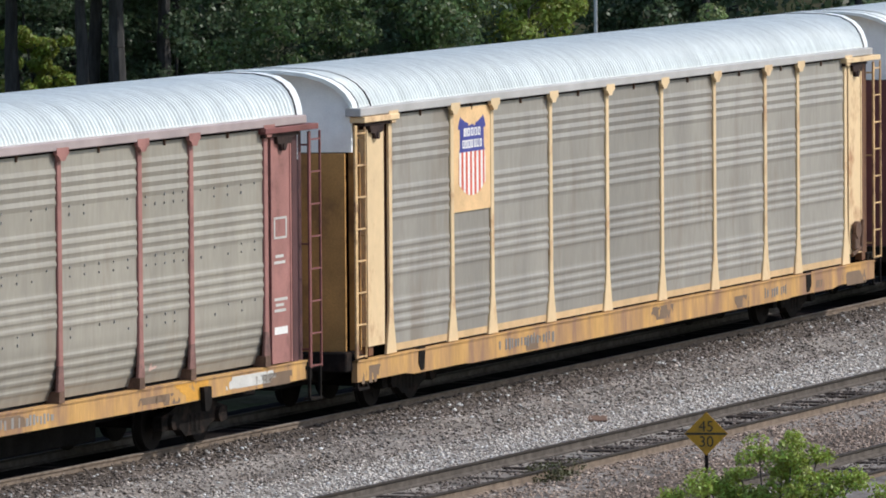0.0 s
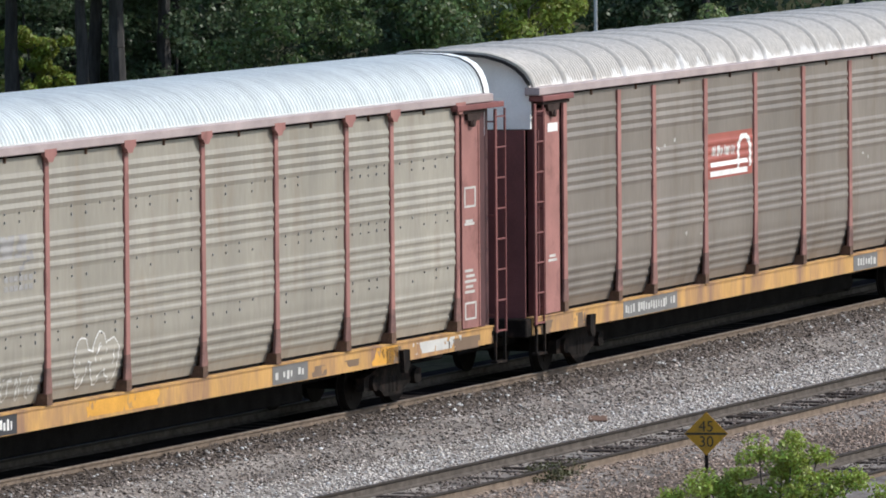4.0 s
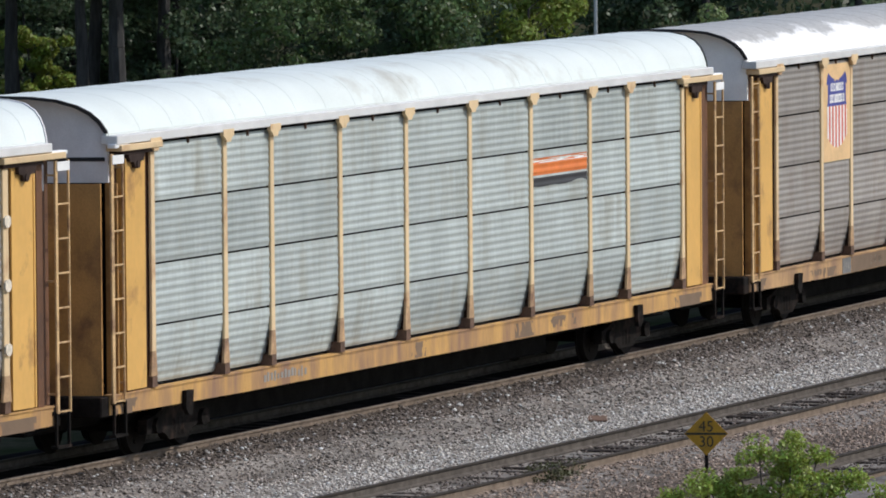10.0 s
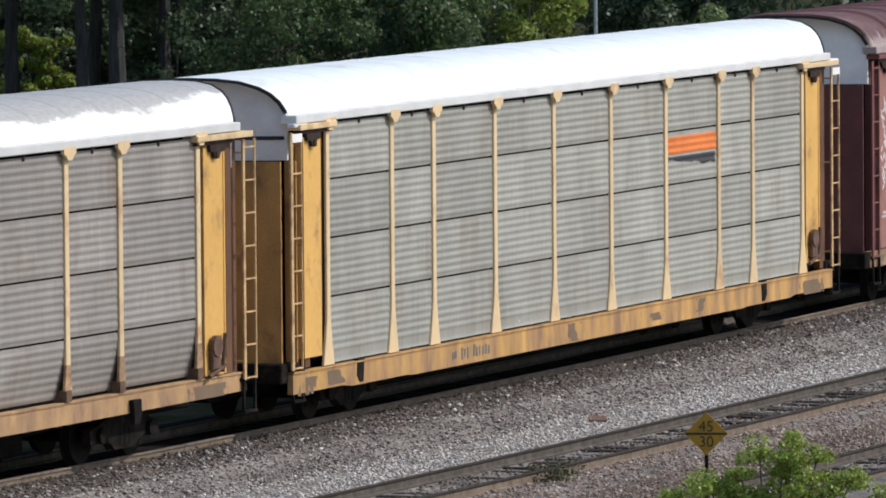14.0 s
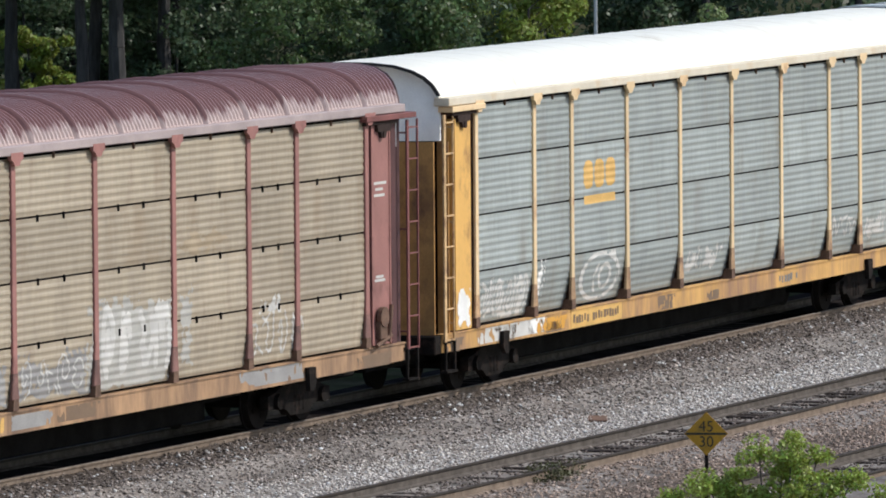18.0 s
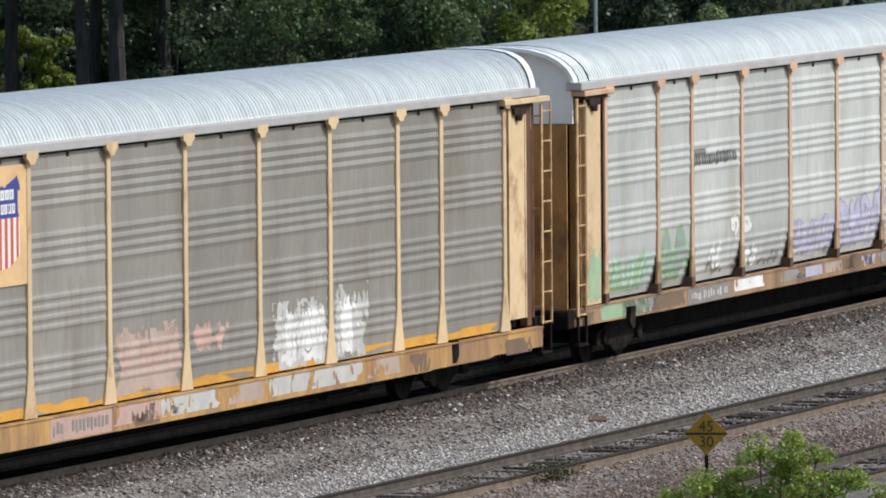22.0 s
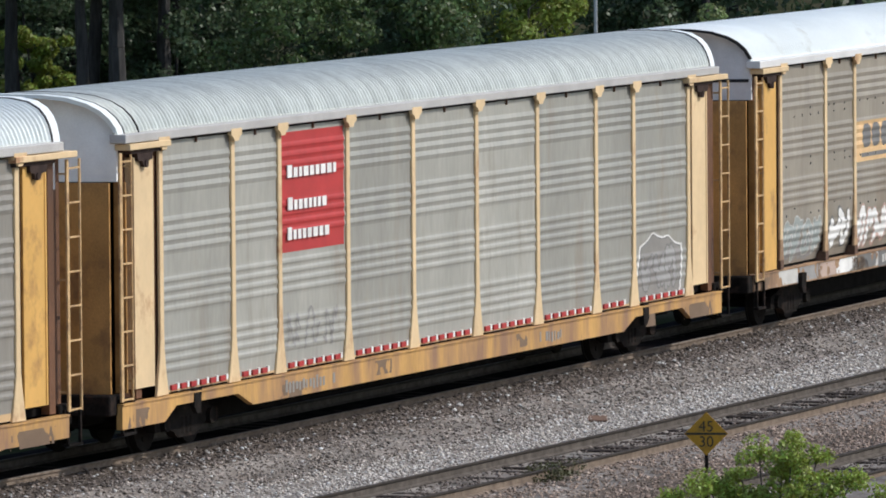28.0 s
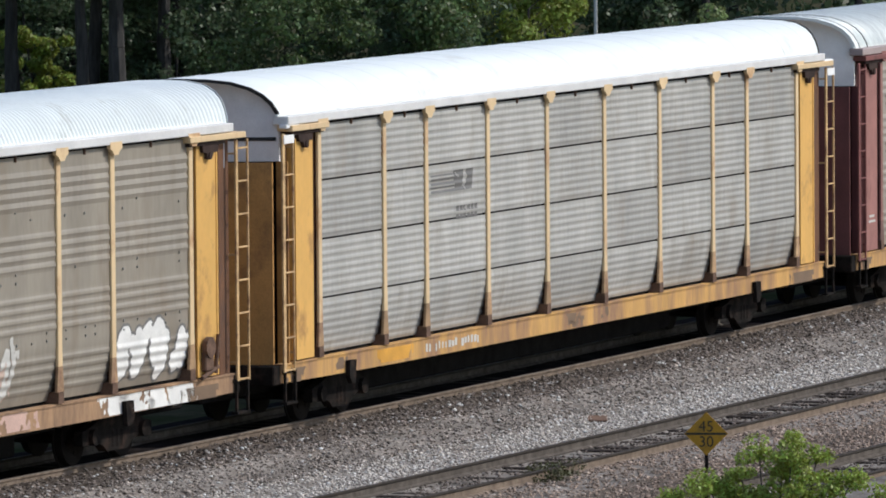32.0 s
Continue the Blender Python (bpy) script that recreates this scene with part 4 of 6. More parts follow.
def build_ground():
    v = [(-4000, -4000, -0.64), (4000, -4000, -0.64), (4000, 4000, -0.64), (-4000, 4000, -0.64)]
    tagged(new("ground", mesh_of("ground", v, [(0, 1, 2, 3)], EARTH)), "earth and rough grass beside the railway", "ground", kind="structure")
    offs = [-15.5, -14.0, -12.4, -11.65, -11.55, -10.85, -10.2, -10.05, -9.2, -8.4, -7.7, -7.18, -7.05, -6.4, -5.72, -5.58, -5.0, -4.6, -4.2, -3.7, -3.2, -2.7, -2.2, -1.4, -0.8, -0.68, 0, 0.68, 0.8, 1.9, 2.6, 3.4]
    ss = np.arange(-250, 451, 1.0)
    v, f = [], []
    for s in ss:
        for o in offs:
            x, y = arc(s, o)
            v.append((x, y, bed_height(o) + 0.02 * noise.noise(Vector((x * 0.6, y * 0.6, 0)))))
    n = len(offs)
    for i in range(len(ss) - 1):
        for j in range(n - 1):
            f.append((i * n + j, (i + 1) * n + j, (i + 1) * n + j + 1, i * n + j + 1))
    me = mesh_of("ballast_bed", v, f, BALLAST, smooth=True)
    me.materials.append(SHADED_BED)
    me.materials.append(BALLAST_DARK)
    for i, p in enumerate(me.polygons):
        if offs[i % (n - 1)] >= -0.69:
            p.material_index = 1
        elif offs[i % (n - 1)] >= -2.25 or -10.1 < offs[i % (n - 1)] < -8.5:
            p.material_index = 2
    tagged(new("ballast_bed", me), "grey crushed stone bed under the tracks", "ballast", kind="structure")


def stones(name, label, material, lo, hi, s0, s1, count, size, seed, bare=0.58):
    rng = np.random.default_rng(seed)
    base_v = np.array([(1, 0, 0), (-1, 0, 0), (0, 1, 0), (0, -1, 0), (0, 0, 1), (0, 0, -0.6)], float)
    base_f = np.array([(0, 2, 4), (2, 1, 4), (1, 3, 4), (3, 0, 4), (2, 0, 5), (1, 2, 5), (3, 1, 5), (0, 3, 5)])
    s = rng.uniform(s0, s1, count)
    o = rng.uniform(lo, hi, count)
    # patches where the stones lie thin and the dirt shows
    f = np.sin(s * 0.9 + 2.1 * np.sin(o * 1.3 + seed)) + np.sin(s * 2.3 + o * 2.9 + seed) * 0.7 + np.sin(o * 4.1 - s * 0.5) * 0.6
    held = rng.random(count) < np.clip(0.62 + 0.28 * f, bare, 1.0)
    s, o = s[held], o[held]
    count = len(s)
    x = (RADIUS - o) * np.sin(s / RADIUS)
    y = RADIUS - (RADIUS - o) * np.cos(s / RADIUS)
    z = np.array([bed_height(q) for q in o])
    V = base_v[None] * rng.uniform(0.55, 1.25, (count, 6, 1)) * (size * (0.4 + 1.5 * rng.random((count, 1, 1)) ** 2.2))
    a = rng.uniform(0, 6.283, count)
    t = rng.uniform(-0.7, 0.7, count)
    ca, sa, ct, st = np.cos(a), np.sin(a), np.cos(t), np.sin(t)
    X, Y, Z = V[..., 0].copy(), V[..., 1].copy(), V[..., 2].copy() * 0.55
    Y2, Z2 = Y * ct[:, None] - Z * st[:, None], Y * st[:, None] + Z * ct[:, None]
    V[..., 0] = X * ca[:, None] - Y2 * sa[:, None] + x[:, None]
    V[..., 1] = X * sa[:, None] + Y2 * ca[:, None] + y[:, None]
    V[..., 2] = Z2 + (z + rng.uniform(-0.005, 0.03, count))[:, None]
    F = (base_f[None] + (np.arange(count) * 6)[:, None, None]).reshape(-1, 3)
    me = bpy.data.meshes.new(name)
    V = V.reshape(-1, 3)
    me.vertices.add(len(V))
    me.vertices.foreach_set("co", V.ravel())
    me.loops.add(F.size)
    me.loops.foreach_set("vertex_index", F.ravel().astype(np.int32))
    me.polygons.add(len(F))
    me.polygons.foreach_set("loop_start", np.arange(0, F.size, 3, dtype=np.int32))
    me.update(calc_edges=True)
    me.materials.append(material)
    return tagged(new(name, me), label, "ballast", kind="stuff")


def rail_mesh(off, top, s0, s1, crown, web):
    prof = [(-0.07, -0.17), (-0.07, -0.155), (-0.012, -0.13), (-0.012, -0.045), (-0.036, -0.03), (-0.036, -0.004), (-0.026, 0.0), (0.026, 0.0), (0.036, -0.004), (0.036, -0.03), (0.012, -0.045), (0.012, -0.13), (0.07, -0.155), (0.07, -0.17)]
    ss = np.arange(s0, s1 + 0.1, 2.0)
    v, f = [], []
    n = len(prof)
    for s in ss:
        for o, z in prof:
            x, y = arc(s, off + o)
            v.append((x, y, top + z))
    for i in range(len(ss) - 1):
        for j in range(n):
            k = (j + 1) % n
            f.append((i * n + j, i * n + k, (i + 1) * n + k, (i + 1) * n + j))
    me = mesh_of("rail", v, f, web)
    faces = (5, 6, 7) if crown is RAIL_TOP else (3, 4, 5, 6, 7, 8)
    me.materials.append(crown)
    for i, p in enumerate(me.polygons):
        if i % n in faces:
            p.material_index = 1
    return me


def m_tie(bm):
    box(bm, -0.115, 0.115, -1.30, 1.30, -0.17, 0.0, 0.012)


def build_track(name, centre, top, label, first, last, crown, dark_share=0.6):
    track = tagged(new(name), label, "railway track", kind="structure")
    for o in (-0.7525, 0.7525):
        far = o > 0
        hang("rail", rail_mesh(centre + o, top, -240, 440, RAIL_DULL if far else crown, RAIL_GRIME if far else RAIL_SIDE), track, "rusty steel rail with a worn top")
    tie = shared("tie", m_tie, TIE)
    r = random.Random(int(-centre * 10) + 3)
    spots = [first + i * 0.56 for i in range(int((last - first) / 0.56))]
    for s in spots:
        x, y = arc(s, centre)
        dark = r.random() < dark_share
        hang("tie", tie, track, "", pose(x, y, top - (r.uniform(0.164, 0.186) if dark and dark_share < 1 else 0.172) - (0 if dark else r.uniform(0.01, 0.04)), 0, 0, math.degrees(s / RADIUS) + r.uniform(-3.5, 3.5)), TIE_DARK if dark else TIE)
    bm = bmesh.new()
    for i in range(400):
        s = last + 0.3 + i * 0.56
        x, y = arc(s, centre)
        vs = box(bm, -0.115, 0.115, -1.30, 1.30, -0.17, 0.0)
        m = pose(x, y, top - 0.178, 0, 0, math.degrees(s / RADIUS))
        for q in vs:
            q.co = m @ q.co
        if i > 250:
            break
    ob = part("tie_run", bm, TIE, track)
    ob["kind"] = "stuff"
    return track


# ---- plants ----
def leaf_cloud(name, blobs, count, size, material, parent, seed, label="", flat=0.35):
    """Many small leaf blades in lumpy clumps (blobs: centre, radii), thinned inside so that gaps show."""
    rng = np.random.default_rng(seed)
    weight = np.array([b[1][0] * b[1][1] + b[1][1] * b[1][2] for b in blobs])
    pick = rng.choice(len(blobs), count, p=weight / weight.sum())
    cen = np.array([b[0] for b in blobs], float)[pick]
    rad = np.array([b[1] for b in blobs], float)[pick]
    d = rng.normal(size=(count, 3))
    d /= np.linalg.norm(d, axis=1)[:, None]
    rr = rng.uniform(0.55, 1.08, count) ** 0.6
    p = cen + d * rad * rr[:, None]
    up = d + rng.normal(scale=0.7, size=(count, 3)) + np.array([0, 0, 0.25])
    up /= np.linalg.norm(up, axis=1)[:, None]
    side = np.cross(up, rng.normal(size=(count, 3)))
    side /= np.linalg.norm(side, axis=1)[:, None] + 1e-9
    lon = np.cross(side, up)
    L = size * rng.uniform(0.6, 1.35, count)[:, None]
    w = L * 0.33
    V = np.stack([p - lon * L * 0.5, p + side * w + up * L * 0.05, p + lon * L * 0.5 - up * L * flat * 0.3, p - side * w + up * L * 0.05], 1).reshape(-1, 3)
    F = (np.arange(count) * 4)[:, None] + np.array([0, 1, 2, 3])
    me = bpy.data.meshes.new(name)
    me.vertices.add(len(V))
    me.vertices.foreach_set("co", V.ravel())
    me.loops.add(F.size)
    me.loops.foreach_set("vertex_index", F.ravel().astype(np.int32))
    me.polygons.add(count)
    me.polygons.foreach_set("loop_start", np.arange(0, F.size, 4, dtype=np.int32))
    me.update(calc_edges=True)
    me.materials.append(material)
    return hang(name, me, parent, label)


LEAF = [leaf_mat("leaf_dark", (0.085, 0.125, 0.066)), leaf_mat("leaf_green", (0.105, 0.155, 0.06)), leaf_mat("leaf_bright", (0.22, 0.27, 0.055)), leaf_mat("leaf_blue", (0.098, 0.14, 0.082)), leaf_mat("leaf_pale", (0.20, 0.26, 0.105))]
SAPLING = leaf_mat("leaf_sapling", (0.31, 0.375, 0.08), 0.45)
WEED = leaf_mat("leaf_weed", (0.075, 0.075, 0.035), 0.5)


def tree(x, y, height, spread, low, material, count, seed, label, leaf=0.2, trunk_r=0.16, clumps=26):
    r = random.Random(seed)
    t = tagged(new("tree"), label, "tree", "trees behind the train")
    t.matrix_basis = pose(x, y, -0.64, 0, 0, r.uniform(0, 360))
    bm = bmesh.new()
    p, rad = Vector((0, 0, -0.1)), trunk_r
    tips = []
    for k in range(6):
        q = p + Vector((r.uniform(-0.15, 0.15), r.uniform(-0.15, 0.15), height * 0.15))
        cyl(bm, p, q, rad, rad * 0.82, 8)
        p, rad = q, rad * 0.82
        if k >= 1 and p.z > low - 1.2:
            for _ in range(3):
                a = r.uniform(0, 6.28)
                e = p + Vector((math.cos(a) * spread * r.uniform(0.4, 0.8), math.sin(a) * spread * r.uniform(0.4, 0.8), r.uniform(0.1, 0.9)))
                cyl(bm, p, e, rad * 0.4, rad * 0.12, 5)
                tips.append(e)
    part("trunk", bm, BARK, t, "dark bark trunk with limbs")
    blobs = []
    for k in range(clumps):
        if k < len(tips):
            c = tips[k]
        else:
            a, q = r.uniform(0, 6.28), spread * math.sqrt(r.random())
            c = Vector((math.cos(a) * q, math.sin(a) * q, r.uniform(low, height)))
        if c.z < low:
            c = Vector((c.x, c.y, low + r.random() * 0.6))
        s = spread * r.uniform(0.22, 0.42)
        blobs.append(((c.x, c.y, c.z), (s, s, s * r.uniform(0.6, 0.9))))
    leaf_cloud("crown", blobs, count, leaf, material, t, seed)
    return t


def bush(x, y, z, blobs, count, leaf, material, seed, label, stems=7):
    r = random.Random(seed)
    t = tagged(new("bush"), label, "bush")
    t.matrix_basis = pose(x, y, z)
    bm = bmesh.new()
    for c, s in blobs:
        cyl(bm, (c[0] * 0.3, c[1] * 0.3, -0.05), (c[0], c[1], c[2]), 0.022, 0.008, 5)
    part("stem", bm, BARK, t)
    tufts = []
    for c, q in blobs:
        for _ in range(7):
            d = Vector((r.gauss(0, 0.36), r.gauss(0, 0.36), r.gauss(0, 0.36)))
            k = r.uniform(0.4, 0.7)
            tufts.append((tuple(c[i] + d[i] * q[i] for i in range(3)), tuple(k * w for w in q)))
    leaf_cloud("foliage", tufts, count, leaf, material, t, seed)
    return t


# ---- the train ----
def spec(rows, taper, deep, panel, roof, style, red=False, faded=False, **more):
    d = dict(rows=rows, taper=taper, deep=deep, panel=panel, roof=roof, roof_style=style,
             body=RED if red else YELLOW, edge=PINK if red else PEACH,
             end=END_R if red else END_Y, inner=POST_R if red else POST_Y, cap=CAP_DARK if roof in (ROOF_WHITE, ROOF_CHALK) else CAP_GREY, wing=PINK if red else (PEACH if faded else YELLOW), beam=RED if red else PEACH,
             ladder=RED if red else LADDER_Y, top=RAIL_MAUVE if red else (RAIL_GREY if roof in (ROOF_GALV, ROOF_DULL) else RAIL_WHITE), roof_label=more.pop("roof_label", "galvanised ribbed arched roof"))
    d.update(more)
    return d


T = 0.15
PLAN = [
    # shift along the train, label, spec
    (-0.36, "red-brown autorack with beige-grey corrugated side screens", spec(1, T, False, "beige", ROOF_GALV, "ribbed", True, holes=True)),
    (-0.39, "yellow-framed autorack with grey screens and a blue shield emblem", spec(1, 0.0, True, "warm", ROOF_GALV, "ribbed", False, True, brake=True)),
    (-0.30, "red-brown autorack with beige screens and chalky graffiti", spec(1, T, False, "beige", ROOF_GALV, "ribbed", True, holes=True)),
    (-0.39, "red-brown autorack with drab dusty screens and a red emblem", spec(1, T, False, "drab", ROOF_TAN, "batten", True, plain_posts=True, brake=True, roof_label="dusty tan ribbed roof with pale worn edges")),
    (-0.54, "yellow autorack with dull grey screens in four rows and white brackets", spec(4, T, False, "taupe", ROOF_CHALK, "smooth", False, True, brackets=True, plain_posts=True, wing=YELLOW, latches=True, latch=CREAM, roof_label="smooth white arched roof")),
    (-0.52, "yellow autorack with pale blue-grey screens and an orange stripe", spec(4, T, False, "blue", ROOF_CHALK, "smooth", False, False, roof_label="smooth white arched roof")),
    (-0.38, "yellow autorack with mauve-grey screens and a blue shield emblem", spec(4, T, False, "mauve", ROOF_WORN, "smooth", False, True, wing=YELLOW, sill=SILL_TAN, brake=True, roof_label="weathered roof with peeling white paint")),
    (-0.43, "yellow autorack with grey screens in four rows and an orange stripe", spec(4, 0.0, True, "grey", ROOF_WHITE, "smooth", False, False, brake=True, roof_label="smooth white arched roof")),
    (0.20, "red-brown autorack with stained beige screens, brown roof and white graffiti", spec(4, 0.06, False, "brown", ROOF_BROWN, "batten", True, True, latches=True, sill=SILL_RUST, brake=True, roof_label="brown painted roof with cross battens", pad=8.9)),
    (-0.12, "yellow autorack with slate screens, cream roof and gold lettering", spec(4, T, False, "slate", ROOF_CREAM, "smooth", False, False, top=RAIL_CREAM, roof_label="smooth cream arched roof")),
    (-0.10, "faded yellow autorack with warm grey screens, emblem and graffiti", spec(1, 0.0, True, "warm", ROOF_GALV, "ribbed", False, True)),
    (-0.32, "yellow autorack with pale screens and long coloured graffiti", spec(1, T, False, "pale", ROOF_GALV, "ribbed", False, True, sill=SILL_RUST, brake=True, edge=SALMON, beam=SALMON)),
    (-0.40, "yellow autorack with plain grey screens and faint lettering", spec(1, 0.0, True, "warm", ROOF_GALV, "ribbed", False, False)),
    (-0.465, "yellow autorack with grey screens and a large red sign panel", spec(1, 0.0, True, "grey", ROOF_DULL, "ribbed", False, True, arched=True)),
    (-0.40, "yellow autorack with stained khaki screens and white graffiti", spec(1, T, False, "khaki", ROOF_WHITE, "ribbed", False, False, holes=True, sill=SILL_RUST, brake=True, roof_label="white painted ribbed roof")),
    (-0.50, "yellow autorack with silver-grey screens in four rows", spec(4, T, False, "silver", ROOF_WHITE, "smooth", False, False, roof_label="smooth white arched roof")),
    (-0.40, "red-brown autorack with beige screens and a galvanised roof", spec(1, T, False, "beige", ROOF_GALV, "ribbed", True, holes=True)),
]
build_ground()
stones("ballast_stones", "loose grey ballast stones between the tracks", STONE, -3.6, -1.95, -32, 62, 62000, 0.027, 1)
stones("sooty_ballast", "brown sooty ballast stones along the main rail", STONE_BROWN, -2.1, -0.82, -32, 62, 36000, 0.027, 11)
stones("dusty_ballast", "pale dusty ballast stones beside the middle track", STONE_LIGHT, -5.6, -3.3, -30, 45, 80000, 0.026, 2)
stones("rusty_ballast", "rust-stained ballast stones", STONE_RUST, -10.05, -7.2, -28, 25, 66000, 0.025, 3)
stones("track_ballast", "muddy brown ballast stones between the middle rails", STONE_BROWN, -7.1, -5.68, -30, 40, 19000, 0.026, 4)
stones("track_ballast", "grey ballast stones between the near rails", STONE_BROWN, -11.6, -10.2, -26, 10, 12000, 0.028, 8)
stones("white_stones", "scattered chalk-white stones on the ballast", STONE_WHITE, -5.4, -1.0, -30, 45, 5200, 0.034, 9)
# every main-track tie is dark, adding to the shade painted under the train
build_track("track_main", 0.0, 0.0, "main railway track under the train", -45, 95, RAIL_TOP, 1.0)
build_track("track_middle", -6.383, -0.172, "empty middle railway track with dull rails", -45, 80, RAIL_DULL)
build_track("track_near", -10.86, -0.30, "empty near railway track with dull rails", -45, 60, RAIL_DULL)

CARS = [autorack("car", label, sp) for _, label, sp in PLAN]


# ---- paint on the cars ----
def words(car, sp, x0, x1, z0, z1, ink, seed, label="", density=0.8):
    """A line of worn lettering too faint to read: uneven upright strokes."""
    r = random.Random(seed)
    cuts, x = [], 0.0
    while x < 1:
        w = r.uniform(0.035, 0.075)
        if r.random() < density:
            cuts.append((x, x + w * 0.75, r.uniform(0, 0.25), r.uniform(0.75, 1)))
        x += w
    decal("lettering", car, sp, x0, x1, z0, z1, lambda u, v: any(a < u < b and lo < v < hi for a, b, lo, hi in cuts), ink, label, dx=0.035, lift=0.007)


def striped_mark(car, sp, ink, label, worn=0.2, dz=0.0):
    """A worn road emblem: level stripes that run into a dark block, a short line of marks under it."""
    def field(X, Z):
        z = Z - dz
        stripes = (((z - 3.54) / 0.068) % 1 < 0.55) & (X < -5.45)
        block = (X >= -5.75 - 0.25 * (z - 3.54)) & (X < -4.98 + 0.2 * (z - 3.54)) & ~((np.abs(X + 5.35 - 0.3 * (z - 3.7)) < 0.05) & (z > 3.6))
        return (z > 3.54) & (z < 3.88) & (stripes | block) & (rough_field(X, Z, 8, 4.0) < 0.75 - worn)
    field_decal("emblem", car, sp, -6.85, -4.85, 3.54 + dz, 3.90 + dz, field, ink, label, 0.007)
    field_decal("emblem_line", car, sp, -5.75, -4.7, 3.05 + dz, 3.32 + dz, lambda X, Z: (((X + 5.7) / 0.17) % 1 < 0.75) & (((Z - dz - 3.05) / 0.14) % 1 < 0.62) & (rough_field(X, Z, 9, 4.0) < 0.7 - worn), ink, "", 0.007)


def sill_patch(car, sp, x0, x1, ink, low=0.0, high=1.0):
    """Ragged paint on the side sill."""
    deep = sp["deep"]
    z0, z1 = (0.58, 0.94) if deep else (0.81, 1.10)
    y = -(SIDE + (0.04 if deep else -0.03)) - 0.003
    x0, x1 = x0 - 0.35, x1 + 0.35
    nx, nz = int((x1 - x0) / 0.022), 18
    seed = x0 * 3.7 + z0
    v, f = [], []
    for i in range(nx):
        for j in range(nz):
            u, w = (i + 0.5) / nx, (j + 0.5) / nz
            edge = min(u, 1 - u) * (x1 - x0) / 0.5
            n = 0.5 + 0.6 * noise.noise(Vector((u * (x1 - x0) * 3.0 + seed, w * 1.2, seed))) + 0.5 * noise.noise(Vector((u * (x1 - x0) * 11, w * 2.2, seed)))
            if low <= w <= high and n < 0.2 + 0.65 * min(1.0, edge):
                a, b = x0 + (x1 - x0) * i / nx, x0 + (x1 - x0) * (i + 1) / nx
                c, e = z0 + (z1 - z0) * j / nz, z0 + (z1 - z0) * (j + 1) / nz
                k = len(v)
                v += [(a, y, c), (b, y, c), (b, y, e), (a, y, e)]
                f.append((k, k + 1, k + 2, k + 3))
    if f:
        hang("sill_paint", mesh_of("sill_paint", v, f, INK[ink]), car)["kind"] = "stuff"


def wing_patch(car, x0, x1, z0, z1, ink):
    """Ragged paint on an end panel."""
    v, f, n = [], [], 22
    for i in range(n):
        for j in range(n):
            u, w = (i + 0.5) / n, (j + 0.5) / n
            edge = min(u, 1 - u, w, 1 - w) * 5
            if 0.5 + 0.7 * noise.noise(Vector((u * 3 + x0, w * 4, z1))) < 0.25 + 0.6 * min(1.0, edge):
                a, b, c, e = (x0 + (x1 - x0) * i / n, x0 + (x1 - x0) * (i + 1) / n, z0 + (z1 - z0) * j / n, z0 + (z1 - z0) * (j + 1) / n)
                k = len(v)
                y = -(SIDE - 0.010)
                v += [(a, y, c), (b, y, c), (b, y, e), (a, y, e)]
                f.append((k, k + 1, k + 2, k + 3))
    hang("graffiti", mesh_of("graffiti", v, f, INK[ink]), car)["kind"] = "stuff"


def sill_text(car, sp, x0, x1, seed, ink="chalk", back="smoke", n=11):
    deep = sp["deep"]
    z0, z1 = (0.57, 0.94) if deep else (0.79, 1.11)
    y = -(SIDE + (0.04 if deep else -0.03)) - 0.001
    if back:
        plate("stencil_panel", car, x0 - 0.1, x1 + 0.1, z0 + 0.012, z1 - 0.012, y, INK[back])
        y -= 0.005
    bars("stencil", car, x0, x1, z0 + 0.075, z1 - 0.07, y, INK[ink], n, 0.4, random.Random(seed))


def wing_marks(car, right, rows, ink="chalk"):
    """Small stencilled marks on an end panel; rows of (low, high, kind)."""
    y = -(SIDE - 0.014)
    s = 1 if right else -1
    for lo, hi, kind in rows:
        a, b = sorted((s * 12.08, s * 12.58))
        if kind == "frame":
            bm = bmesh.new()
            for q in ((a, b, lo, lo + 0.035), (a, b, hi - 0.035, hi), (a, a + 0.05, lo, hi), (b - 0.05, b, lo, hi)):
                box(bm, q[0], q[1], y - 0.004, y, q[2], q[3])
            part("stencil_frame", bm, INK[ink], car)
        elif kind == "block":
            plate("stencil_block", car, a, b, lo, hi, y, INK["white"])
        else:
            n = max(2, int((hi - lo) / 0.09))
            bm = bmesh.new()
            for i in range(n):
                z = lo + (hi - lo) * i / n
                box(bm, a + 0.05 * (i % 2), b - 0.07 * ((i + 1) % 3), y - 0.004, y, z, z + 0.045)
            part("stencil", bm, INK[ink], car)["kind"] = "stuff"


def solid(u, v):
    return True


